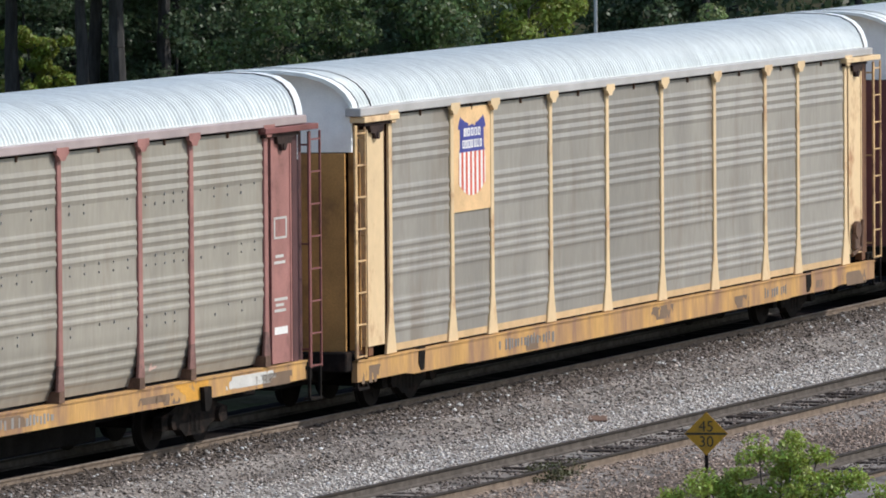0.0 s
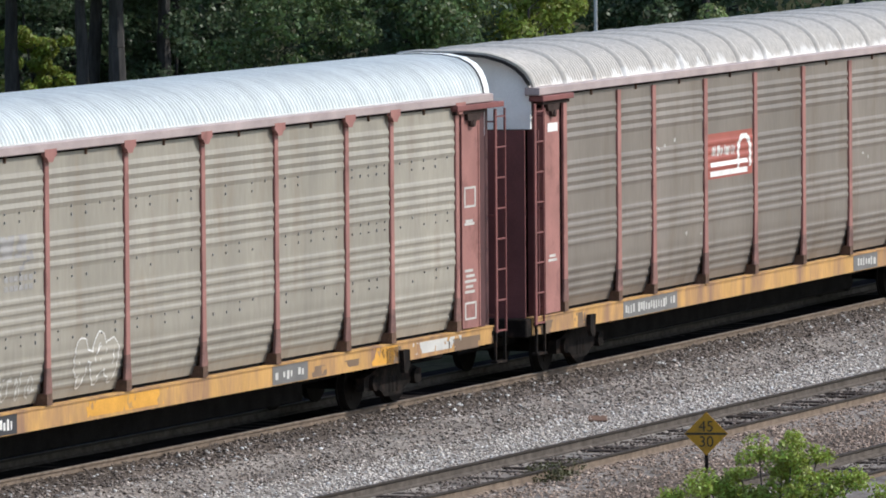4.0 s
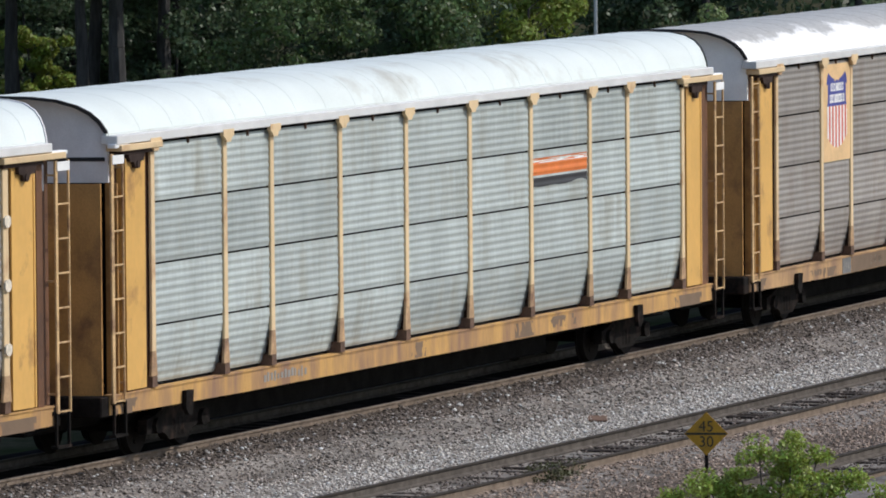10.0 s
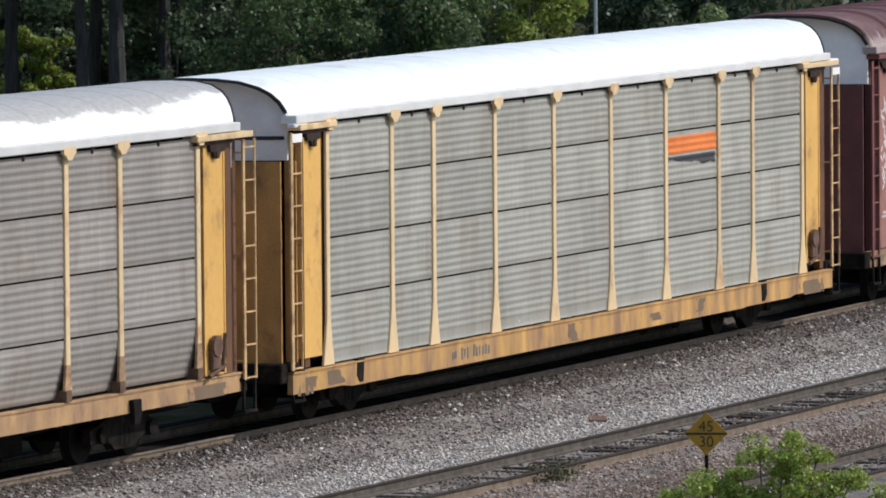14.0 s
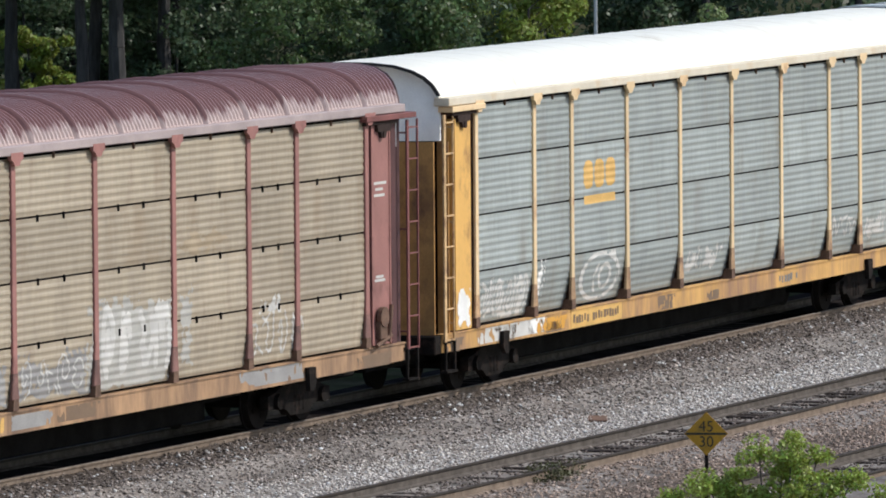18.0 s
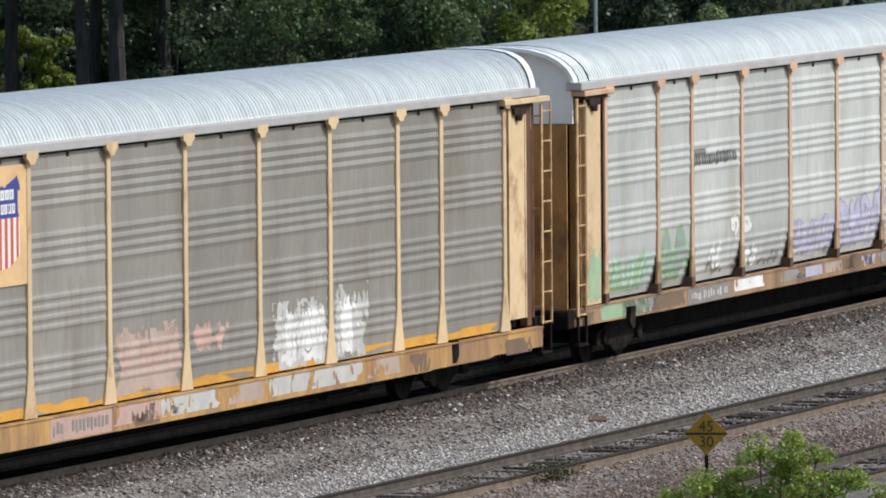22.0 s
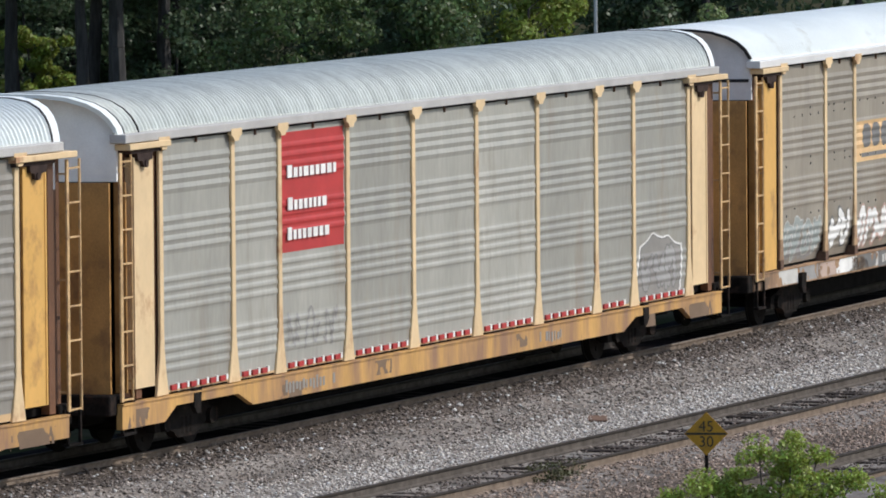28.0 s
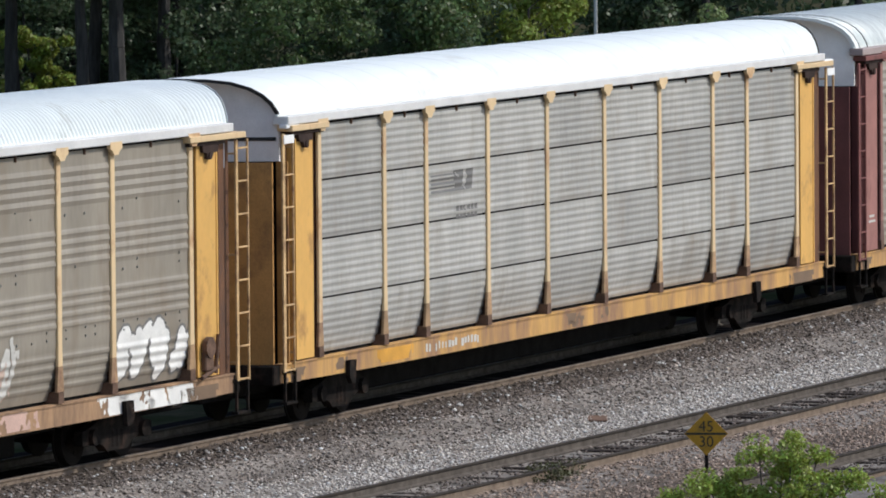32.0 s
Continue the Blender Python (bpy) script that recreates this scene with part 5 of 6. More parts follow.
def paint(i):
    car, sp = CARS[i][0], PLAN[i][2]
    r = random.Random(700 + i)
    for _ in range(4):
        a = r.uniform(-12.2, 11.4)
        sill_patch(car, sp, a, a + r.uniform(0.1, 0.5), "grime", r.choice((0.0, 0.25)), r.choice((0.6, 0.9)))
    sill_patch(car, sp, 11.7, 12.6, "grime", 0.0, 0.7)
    sill_patch(car, sp, -12.9, -12.5, "grime", 0.0, 0.8)
    if i in (1, 12, 13):
        for a, b in zip(POSTS, POSTS[1:]):
            decal("kick_strip", car, sp, a + 0.10, b - 0.10, 1.015, 1.13 if i < 13 else 1.05, solid, "tan", dx=3)
    if i == 0:
        wing_marks(car, True, [(3.15, 3.50, "frame"), (2.75, 2.95, "lines"), (1.98, 2.25, "lines"), (1.62, 1.74, "block")])
        sill_text(car, sp, 2.0, 4.2, 5, "ghost", None)
        sill_patch(car, sp, 8.6, 9.4, "amber")
        sill_patch(car, sp, 10.6, 11.8, "chalk", 0.2, 0.9)
        haze("rust_patch", car, sp, 7.2, 8.9, 1.25, 1.6, "rosy", 3, 0.5)
    elif i == 1:
        logo_shield(car, sp, -8.62, -7.42, 3.42, 4.70)
        sill_text(car, sp, -6.9, -4.2, 6, "smoke", None)
        sill_text(car, sp, 6.9, 8.2, 7, "smoke", None, 6)
        haze("scrape", car, sp, 1.6, 4.2, 1.1, 1.35, "rosy", 4, 0.35)
    elif i == 2:
        striped_mark(car, sp, "dusk", "dark worn striped emblem", 0.25, -0.12)
        haze("old_lettering", car, sp, -6.6, -4.6, 3.05, 3.6, "dusk", 2, 0.36, grain=3.2)
        glyphs(car, sp, -8.75, -7.25, 1.25, 2.0, 4, "chalk", 21, 0.016, ragged=0.35, label="thin chalk white graffiti")
        glyphs(car, sp, -6.9, -4.5, 1.22, 1.7, 6, "chalk", 22, 0.014, ragged=0.5)
        glyphs(car, sp, -3.3, -1.6, 1.3, 2.15, 3, "beige", 23, 0.075, rim="white", rim_w=0.022, label="pale outlined graffiti")
        sill_text(car, sp, -7.95, -5.4, 8, "white", "black", 12)
        sill_text(car, sp, 4.2, 5.4, 9, "chalk", "smoke", 5)
        sill_patch(car, sp, -2.6, -0.2, "amber", 0.1, 0.95)
        sill_patch(car, sp, 8.4, 9.0, "amber")
        sill_patch(car, sp, 10.2, 11.6, "chalk", 0.2, 0.9)
        wing_marks(car, True, [(3.2, 3.55, "frame"), (2.9, 3.0, "lines"), (1.75, 2.2, "lines"), (1.3, 1.6, "frame")])
        wing_marks(car, False, [(1.75, 2.1, "frame"), (1.5, 1.72, "lines")])
    elif i == 3:
        decal("emblem_field", car, sp, -4.12, -1.55, 3.02, 3.85, solid, "logo_r", "rust-red field of an old emblem", dx=3, lift=0.005)
        decal("emblem_bar", car, sp, -3.95, -1.85, 3.06, 3.16, solid, "white", "white emblem stripes", dx=3, lift=0.009)
        decal("emblem_bar", car, sp, -3.95, -1.85, 3.24, 3.32, solid, "white", "", dx=3, lift=0.009)
        decal("emblem_arc", car, sp, -2.45, -1.65, 3.16, 3.78, lambda u, v: (0.66 < math.hypot((u - 0.5) * 2, (v - 0.55) * 2.1) < 1.0 and v > 0.5) or (v <= 0.5 and (0.0 < u < 0.17 or u > 0.83)), "white", "", dx=0.04, lift=0.009)
        words(car, sp, -3.9, -2.6, 3.42, 3.62, "chalk", 12)
        def cells(X, Z):
            u, v = np.floor((X - 9.1) / 0.17), np.floor((Z - 3.1) / 0.13)
            return np.sin(u * 12.9 + v * 78.2) * 43758.5 % 1
        field_decal("white_patch", car, sp, 9.05, 11.6, 3.12, 3.92, lambda X, Z: (cells(X, Z) < 0.74) & (rough_field(X, Z, 5, 3.0) < 0.55) & ~((X > 10.4) & (Z > 3.8)), "ash", "blotchy whitewashed patch", 0.005)
        field_decal("red_patch", car, sp, 9.7, 10.35, 3.5, 3.95, lambda X, Z: rough_field(X, Z, 6, 4.0) < 0.7, "rust", "faded red patch", 0.008)
        for k, (a, b, z) in enumerate([(-6.4, -4.6, 3.75), (-7.0, -6.3, 3.68), (-5.0, -4.4, 3.0), (-5.5, -4.3, 2.05), (1.6, 2.4, 3.8), (4.8, 5.8, 2.9)]):
            haze("scuff", car, sp, a, b, z, z + 0.18, "chalk", 30 + k, 0.45, dx=0.05, grain=5)
        sill_text(car, sp, -8.6, -5.9, 13, "chalk", "smoke", 12)
        sill_text(car, sp, 4.6, 5.9, 14, "chalk", "smoke", 5)
        wing_marks(car, False, [(4.3, 4.45, "block"), (2.05, 2.2, "lines")])
        wing_marks(car, True, [(3.0, 3.35, "frame"), (2.2, 2.6, "lines"), (1.3, 1.5, "lines")])
    elif i == 4:
        striped_mark(car, sp, "smoke", "dark striped emblem", 0.1)
        glyphs(car, sp, -11.5, -9.3, 1.28, 1.85, 4, "chalk", 44, 0.02, ragged=0.3, label="faint chalky graffiti", pick=(3, 5, 1, 4))
        glyphs(car, sp, -8.75, -7.25, 1.3, 2.05, 2, "dusk", 45, 0.10, rim="chalk", rim_w=0.02, ragged=0.4)
        glyphs(car, sp, -6.9, -4.5, 1.25, 2.1, 3, "dusk", 46, 0.08, rim="mint", rim_w=0.02, ragged=0.3)
        sill_text(car, sp, -7.7, -5.3, 48, "chalk", "smoke", 11)
        sill_text(car, sp, 4.8, 6.2, 49, "ghost", None, 5)
    elif i == 5:
        decal("stripe", car, sp, 4.36, 6.97, 3.56, 3.86, solid, "orange", "bright orange stripe", dx=3)
        decal("stripe_edge", car, sp, 4.36, 6.97, 3.77, 3.84, lambda u, v: noise.noise(Vector((u * 5, v * 4, 2))) > -0.1, "white", "", lift=0.008)
        decal("stripe_dark", car, sp, 4.36, 6.97, 3.30, 3.52, lambda u, v: v > 0.3 + 0.5 * u * noise.noise(Vector((u * 3, 0, 7))), "black", "black worn stripe")
        sill_text(car, sp, -7.4, -5.6, 51, "ghost", None, 8)
    elif i == 6:
        logo_shield(car, sp, -8.62, -7.40, 3.28, 4.66)
        plate("stencil_panel", car, -7.0, -4.45, 0.80, 1.10, -(SIDE - 0.03) - 0.001, INK["grime"])
        sill_text(car, sp, -7.5, -7.15, 61, "ghost", "smoke", 2)
        sill_text(car, sp, -5.75, -5.0, 62, "ghost", None, 4)
        sill_patch(car, sp, -4.0, -3.5, "gold", 0.1, 0.9)
        sill_patch(car, sp, -1.1, -0.6, "amber", 0.25, 0.9)
        sill_patch(car, sp, 0.9, 1.2, "amber", 0.1, 0.7)
        sill_patch(car, sp, 3.6, 4.1, "gold", 0.1, 0.8)
    elif i == 7:
        decal("stripe", car, sp, 4.36, 6.97, 3.58, 3.90, solid, "orange", "faded orange stripe", dx=3)
        decal("stripe_dark", car, sp, 4.4, 6.9, 3.30, 3.54, lambda u, v: v > 0.75 - 0.65 * u + 0.25 * noise.noise(Vector((u * 6, 0, 3))), "black", "black worn stripe")
        sill_text(car, sp, -6.4, -4.6, 71, "smoke", None, 8)
        haze("scrape", car, sp, -4.0, -1.6, 1.02, 1.2, "chalk", 71, 0.4)
    elif i == 8:
        striped_mark(car, sp, "smoke", "dark worn striped emblem", 0.2, -0.05)
        haze("old_lettering", car, sp, -6.9, -4.7, 3.2, 3.8, "ghost", 81, 0.42, grain=3)
        haze("clean_patch", car, sp, -5.0, -4.35, 3.5, 3.95, "gold", 82, 0.45)
        wash(car, sp, -11.62, -9.05, 1.2, 2.0, "ash", 83, 0.8, 1.0, "chalk white graffiti filling the lowest panel")
        glyphs(car, sp, -11.5, -9.1, 1.25, 1.95, 4, "smoke", 84, 0.013, ragged=0.2)
        wash(car, sp, -8.9, -7.12, 1.2, 2.02, "ash", 85, 0.82)
        glyphs(car, sp, -8.75, -7.2, 1.25, 1.98, 2, "smoke", 86, 0.015, ragged=0.15, pick=(2, 3))
        wash(car, sp, -7.04, -4.3, 1.2, 2.03, "chalk", 87, 0.86, 1.0, "white graffiti ground")
        glyphs(car, sp, -6.7, -4.5, 1.22, 2.0, 3, "smoke", 88, 0.017, ragged=0.1, pick=(3, 0, 0))
        wash(car, sp, -4.2, -3.3, 1.2, 2.2, "chalk", 89, 0.7, 2.0)
        glyphs(car, sp, -4.2, -3.3, 1.25, 2.0, 1, "smoke", 90, 0.02, pick=(2,))
        wash(car, sp, -3.4, -1.5, 1.2, 1.98, "dusk", 91, 0.7)
        wash(car, sp, -1.35, 1.3, 1.2, 1.98, "dusk", 92, 0.72)
        glyphs(car, sp, -1.2, 1.2, 1.25, 1.95, 4, "chalk", 93, 0.018, ragged=0.35)
        wash(car, sp, 1.1, 4.3, 1.2, 2.62, "ash", 94, 0.86, 1.0, "large chalky white graffiti")
        glyphs(car, sp, 1.5, 4.2, 1.3, 2.5, 4, "chalk", 95, 0.08, ragged=0.25)
        wash(car, sp, 4.3, 5.15, 1.35, 2.65, "ash", 96, 0.66)
        wash(car, sp, 7.2, 8.8, 1.9, 2.5, "chalk", 97, 0.42, 1.6)
        glyphs(car, sp, 7.0, 9.3, 1.22, 2.0, 4, "chalk", 98, 0.022, ragged=0.3)
        wash(car, sp, 4.3, 6.9, 3.0, 3.9, "sand", 99, 0.55, 0.6, edge=0.5)
        for k in range(8):
            sill_patch(car, sp, -11.5 + k * 1.7, -10.6 + k * 1.7, ("chalk", "grime", "dusk", "chalk", "rosy", "gold", "dusk", "grime")[k], 0.1, 0.9)
        sill_patch(car, sp, 7.0, 9.0, "dusk", 0.1, 1.0)
        bm = bmesh.new()
        r = random.Random(97)
        for k in range(34):
            x, z = -12.62 + 0.42 * r.random(), 2.3 + 1.7 * k / 34
            a, e, w = r.uniform(-0.16, 0.16), r.uniform(0.05, 0.16), 0.022
            q = Vector((-e, 0, a)).normalized() * w
            y = -(SIDE - 0.009)
            bm.faces.new([bm.verts.new(p) for p in ((x + q.x, y, z + q.z), (x - q.x, y, z - q.z), (x + a - q.x, y, z + e - q.z), (x + a + q.x, y, z + e + q.z))])
        part("graffiti", bm, INK["white"], car, "white scrawl on the end panel")["kind"] = "stuff"
        wing_marks(car, False, [(1.75, 1.9, "lines")])
        wing_marks(car, True, [(3.6, 3.9, "lines"), (2.2, 2.32, "lines")])
    elif i == 9:
        for k, (a, b) in enumerate([(-6.45, -5.97), (-5.90, -5.40), (-5.33, -4.83)]):
            decal("emblem_block", car, sp, a, b, 3.20, 3.70, lambda u, v: (abs(u - 0.5) / 0.5) ** 3 + (abs(v - 0.5) / 0.5) ** 3 < 1, "gold", "gold block of a worn emblem" if k == 0 else "", dx=0.03)
        decal("emblem_bar", car, sp, -6.42, -4.83, 2.93, 3.08, solid, "gold", "gold bar under the emblem", dx=3)
        wash(car, sp, -11.65, -9.05, 1.2, 2.0, "chalk", 101, 0.74, 1.4, "chalky white graffiti")
        glyphs(car, sp, -11.5, -9.1, 1.25, 2.0, 4, "chalk", 102, 0.045, rim="slate", rim_w=0.03, ragged=0.2)
        wash(car, sp, -8.9, -8.35, 1.2, 2.1, "white", 103, 0.75, 2.0)
        wash(car, sp, -8.4, -7.3, 1.2, 1.6, "chalk", 109, 0.42)
        field_decal("graffiti_ring", car, sp, -6.65, -4.45, 1.2, 2.1, lambda X, Z: ((np.abs(np.hypot((X + 5.55) / 0.95, (Z - 1.63) / 0.40) - 1) < 0.09) | ((np.abs(X + 5.75 + 0.1 * np.sin(Z * 9)) < 0.06) & (np.abs(Z - 1.6) < 0.25)) | ((np.abs(np.hypot((X + 5.3) / 0.28, (Z - 1.62) / 0.2) - 1) < 0.2)) | ((np.abs(X + 4.95) < 0.12) & (np.abs(Z - 1.98) < 0.08))) & (rough_field(X, Z, 4, 5.0) < 0.5), "chalk", "faint round graffiti")
        wash(car, sp, -1.2, 1.2, 1.35, 2.02, "chalk", 104, 0.55, 1.5)
        glyphs(car, sp, 7.3, 8.8, 1.45, 2.02, 2, "chalk", 105, 0.03, ragged=0.4)
        wash(car, sp, 9.2, 11.2, 1.35, 2.05, "chalk", 106, 0.5, 1.5)
        sill_text(car, sp, -7.0, -4.6, 107, "grime", "gold", 10)
        sill_text(car, sp, 4.0, 5.3, 108, "smoke", None, 5)
        sill_patch(car, sp, -11.4, -9.3, "chalk", 0.1, 1.0)
        sill_patch(car, sp, -9.2, -8.6, "white", 0.1, 1.0)
        sill_patch(car, sp, -8.6, -7.6, "amber", 0.1, 0.9)
        wing_patch(car, -12.65, -12.05, 1.18, 1.85, "white")
    elif i == 10:
        logo_shield(car, sp, -8.60, -7.42, 3.30, 4.62)
        for a, b in zip(POSTS, POSTS[1:]):
            decal("orange_band", car, sp, a + 0.12, b - 0.12, 1.01, 1.17, lambda u, v: noise.noise(Vector((a * 2.1 + u * (b - a) * 0.9, v * 1.5, 1))) > -0.12, "amber", "", dx=0.06)
        wash(car, sp, -4.1, -1.5, 1.08, 2.12, "clay", 111, 0.86, 1.0, "pinkish faded graffiti")
        glyphs(car, sp, -3.9, -1.6, 1.3, 2.05, 4, "rosy", 117, 0.05, ragged=0.5)
        wash(car, sp, -1.3, 0.25, 1.5, 2.12, "rosy", 112, 0.62)
        wash(car, sp, 1.95, 4.18, 1.02, 2.12, "chalk", 113, 0.9, 1.2, "large white graffiti", edge=0.4)
        wash(car, sp, 2.0, 4.18, 1.05, 2.1, "white", 114, 0.66, 2.0, lift=0.009)
        glyphs(car, sp, 2.2, 4.1, 1.15, 2.05, 4, "ash", 118, 0.018, ragged=0.4)
        wash(car, sp, 4.3, 5.85, 1.02, 2.25, "chalk", 115, 0.8, 2.0, edge=0.4)
        wash(car, sp, 4.3, 5.5, 1.05, 2.2, "white", 116, 0.6, 2.4, lift=0.009)
        sill_text(car, sp, -6.4, -4.4, 115, "ghost", "rosy", 9)
        for a, b, ink in ((-4.0, -2.6, "rosy"), (-2.2, -0.6, "chalk"), (0.4, 1.3, "clay"), (2.0, 3.2, "chalk"), (3.6, 5.2, "chalk"), (6.0, 7.0, "clay")):
            sill_patch(car, sp, a, b, ink, 0.15, 1)
    elif i == 11:
        words(car, sp, -6.95, -4.55, 3.28, 3.55, "smoke", 121, "black old-style lettering, worn", 0.95)
        decal("lettering", car, sp, -6.95, -6.3, 3.5, 3.62, solid, "smoke", dx=0.2, lift=0.008)
        wash(car, sp, -11.7, -9.0, 1.19, 2.05, "green", 122, 0.6, 1.0, "green spray graffiti")
        glyphs(car, sp, -11.6, -9.1, 1.22, 2.0, 3, "mint", 123, 0.05, ragged=0.45)
        wash(car, sp, -8.9, -6.6, 1.19, 2.2, "green", 124, 0.5)
        glyphs(car, sp, -8.85, -7.15, 1.3, 2.28, 2, "slate", 129, 0.07, rim="grass", rim_w=0.06, ragged=0.1, pick=(0, 6))
        wash(car, sp, -11.7, -6.6, 1.19, 1.55, "slate", 141, 0.5, 1.6, lift=0.011)
        wash(car, sp, -1.3, 4.2, 1.2, 1.6, "dusk", 142, 0.45, 1.6, lift=0.011)
        wash(car, sp, -6.6, -1.6, 1.19, 1.75, "ghost", 125, 0.45)
        glyphs(car, sp, -6.0, -5.2, 1.28, 1.98, 1, "white", 126, 0.055, label="white graffiti with drips", pick=(4,), lean=0.2)
        glyphs(car, sp, -4.9, -3.55, 1.9, 2.32, 2, "white", 127, 0.05, pick=(6, 2))
        glyphs(car, sp, -4.0, -3.2, 1.22, 1.75, 2, "white", 128, 0.06, pick=(5, 1))
        wash(car, sp, -1.3, 4.2, 1.22, 2.15, "lilac", 130, 0.6, 1.0, "pale purple spray graffiti")
        glyphs(car, sp, -1.2, 1.3, 1.4, 2.05, 3, "lilac", 131, 0.05, rim="purple", rim_w=0.018, ragged=0.4)
        glyphs(car, sp, 1.5, 4.2, 1.45, 2.4, 4, "lilac", 132, 0.085, rim="purple", rim_w=0.03, ragged=0.35)
        wash(car, sp, 4.4, 7.0, 1.22, 1.9, "dusk", 133, 0.4)
        glyphs(car, sp, 4.4, 6.9, 1.4, 2.15, 3, "chalk", 134, 0.06, rim="purple", rim_w=0.03, ragged=0.35)
        def block(X, Z):
            return (X > 8.25 + 0.2 * (2.1 - Z) * (Z < 1.9) + 0.1 * np.sin(Z * 6)) & (X < 11.2 + 0.08 * np.sin(Z * 8)) & (Z < 2.06 + 0.12 * np.sin(X * 1.7) + 0.03 * np.sin(X * 9)) & ~((np.abs(X - 9.85) < 0.3) & (np.abs(Z - 1.74 - 0.1 * (X - 9.85)) < 0.04))
        field_decal("graffiti_ground", car, sp, 6.95, 11.68, 1.2, 2.5, lambda X, Z: (X > 8.05 + 0.5 * np.clip(Z - 1.75, 0, 1) + 0.15 * rough_field(X, Z, 137, 3)) & (Z < 2.36 + 0.09 * rough_field(X, Z, 138, 2)) & (Z > 1.2 + 0.5 * np.clip(8.1 - X, 0, 1)) & (rough_field(X, Z, 135, 2.5) < 0.45), "lemon", "yellow spray round blue graffiti", 0.005, 0.03)
        field_decal("graffiti_blue", car, sp, 8.0, 11.4, 1.2, 2.4, lambda X, Z: block(X, Z) & (rough_field(X, Z, 136, 3.0) < 0.85), "sky", "blue block graffiti", 0.009)
        field_decal("graffiti_line", car, sp, 8.0, 11.4, 1.2, 2.4, lambda X, Z: (np.abs(X - 8.72 - 0.12 * np.sin(Z * 5)) < 0.025) | ((np.abs(Z - 1.42 - 0.06 * np.sin(X * 4)) < 0.02) & (X > 8.8)), "navy", "", 0.012)
        sill_patch(car, sp, -11.9, -9.6, "green", 0.1, 1)
        sill_patch(car, sp, -10.6, -9.4, "dusk", 0.1, 1)
        sill_patch(car, sp, -9.0, -7.6, "grime", 0.1, 1)
        sill_text(car, sp, -7.2, -5.0, 137, "chalk", "ghost", 10)
        sill_patch(car, sp, -4.4, -3.2, "white", 0.2, 1)
        for k in range(6):
            sill_patch(car, sp, -1.6 + k * 1.2, -0.9 + k * 1.2, ("dusk", "lilac", "clay", "grime", "lilac", "dusk")[k], 0.2, 0.9)
        sill_patch(car, sp, 8.0, 8.9, "sky", 0, 1)
        sill_patch(car, sp, 9.2, 10.9, "sky", 0, 1)
        sill_patch(car, sp, 7.4, 7.9, "dusk", 0.2, 1)
        sill_patch(car, sp, 11.1, 11.8, "lemon", 0.2, 1)
        wing_patch(car, -12.65, -12.0, 1.2, 2.15, "green")
    elif i == 12:
        striped_mark(car, sp, "smoke", "faint dark striped emblem", 0.15, -0.02)
        haze("pale_square", car, sp, -4.9, -4.4, 3.4, 3.75, "chalk", 133, 0.7)
        sill_text(car, sp, -7.1, -4.7, 134, "chalk", "black", 10)
    elif i == 13:
        decal("sign_field", car, sp, -6.98, -4.38, 2.90, 4.83, solid, "red", "large faded red sign panel", dx=3)
        for z, a, b in ((4.10, -6.78, -4.62), (3.58, -6.78, -5.15), (3.10, -6.78, -4.95)):
            bm = bmesh.new()
            x, r = a, random.Random(int(z * 100))
            while x < b - 0.1:
                step = r.uniform(0.17, 0.27)
                box(bm, x, x + step - 0.07, skin(0, z + 0.1, sp) - 0.03, skin(0, z + 0.1, sp) - 0.012, z, z + (0.2 if x == a else 0.155))
                x += step
            part("sign_bar", bm, INK["white"], car, "white bars on the red panel")["kind"] = "stuff"
        for a, b in zip(POSTS, POSTS[1:]):
            n = int((b - a - 0.5) / 0.38)
            bm = bmesh.new()
            bw = bmesh.new()
            for k in range(n):
                x = a + 0.35 + k * 0.38
                box(bm, x, x + 0.20, -(SIDE + 0.008), -(SIDE - 0.03), 1.04, 1.12)
                box(bw, x + 0.22, x + 0.29, -(SIDE + 0.008), -(SIDE - 0.03), 1.05, 1.14)
            part("red_reflector", bm, INK["red"], car)["kind"] = "stuff"
            part("white_reflector", bw, INK["white"], car)["kind"] = "stuff"
        glyphs(car, sp, -6.9, -4.5, 1.2, 2.2, 3, "dusk", 141, 0.022, ragged=0.25, label="thin grey graffiti scrawl", pick=(4, 0, 4))
        def dome(X, Z, grow=0.0):
            top = 2.02 + 0.10 * np.cos((X - 10.15) * 2.2) + 0.09 * np.exp(-((X - 9.95) / 0.22) ** 2) + 0.07 * np.exp(-((X - 10.75) / 0.2) ** 2)
            return (Z < top + grow * 0.8) & (X > 9.35 - 0.42 * np.clip(2.0 - Z, 0, 1) - grow * 1.6) & (X < 11.35 - 0.15 * np.clip(1.7 - Z, 0, 1) + grow * 1.6)
        field_decal("graffiti_rim", car, sp, 8.98, 11.5, 1.06, 2.3, lambda X, Z: dome(X, Z, 0.055), "white", "white outlined graffiti", 0.0050)
        field_decal("graffiti_edge", car, sp, 8.98, 11.5, 1.06, 2.3, lambda X, Z: dome(X, Z, 0.012), "smoke", "", 0.0058)
        field_decal("graffiti", car, sp, 8.98, 11.45, 1.06, 2.25, lambda X, Z: dome(X, Z, -0.02), "ghost", "", 0.0066)
        glyphs(car, sp, 9.3, 11.2, 1.15, 1.98, 3, "dusk", 143, 0.075, rim="smoke", rim_w=0.03, ragged=0.15)
        sill_text(car, sp, -7.0, -4.9, 144, "ghost", None, 9)
        sill_text(car, sp, 4.2, 5.3, 145, "ghost", None, 5)
        wash(car, sp, 1.6, 3.9, 1.3, 2.1, "ash", 146, 0.4, 1.5, edge=0.5)
    elif i == 14:
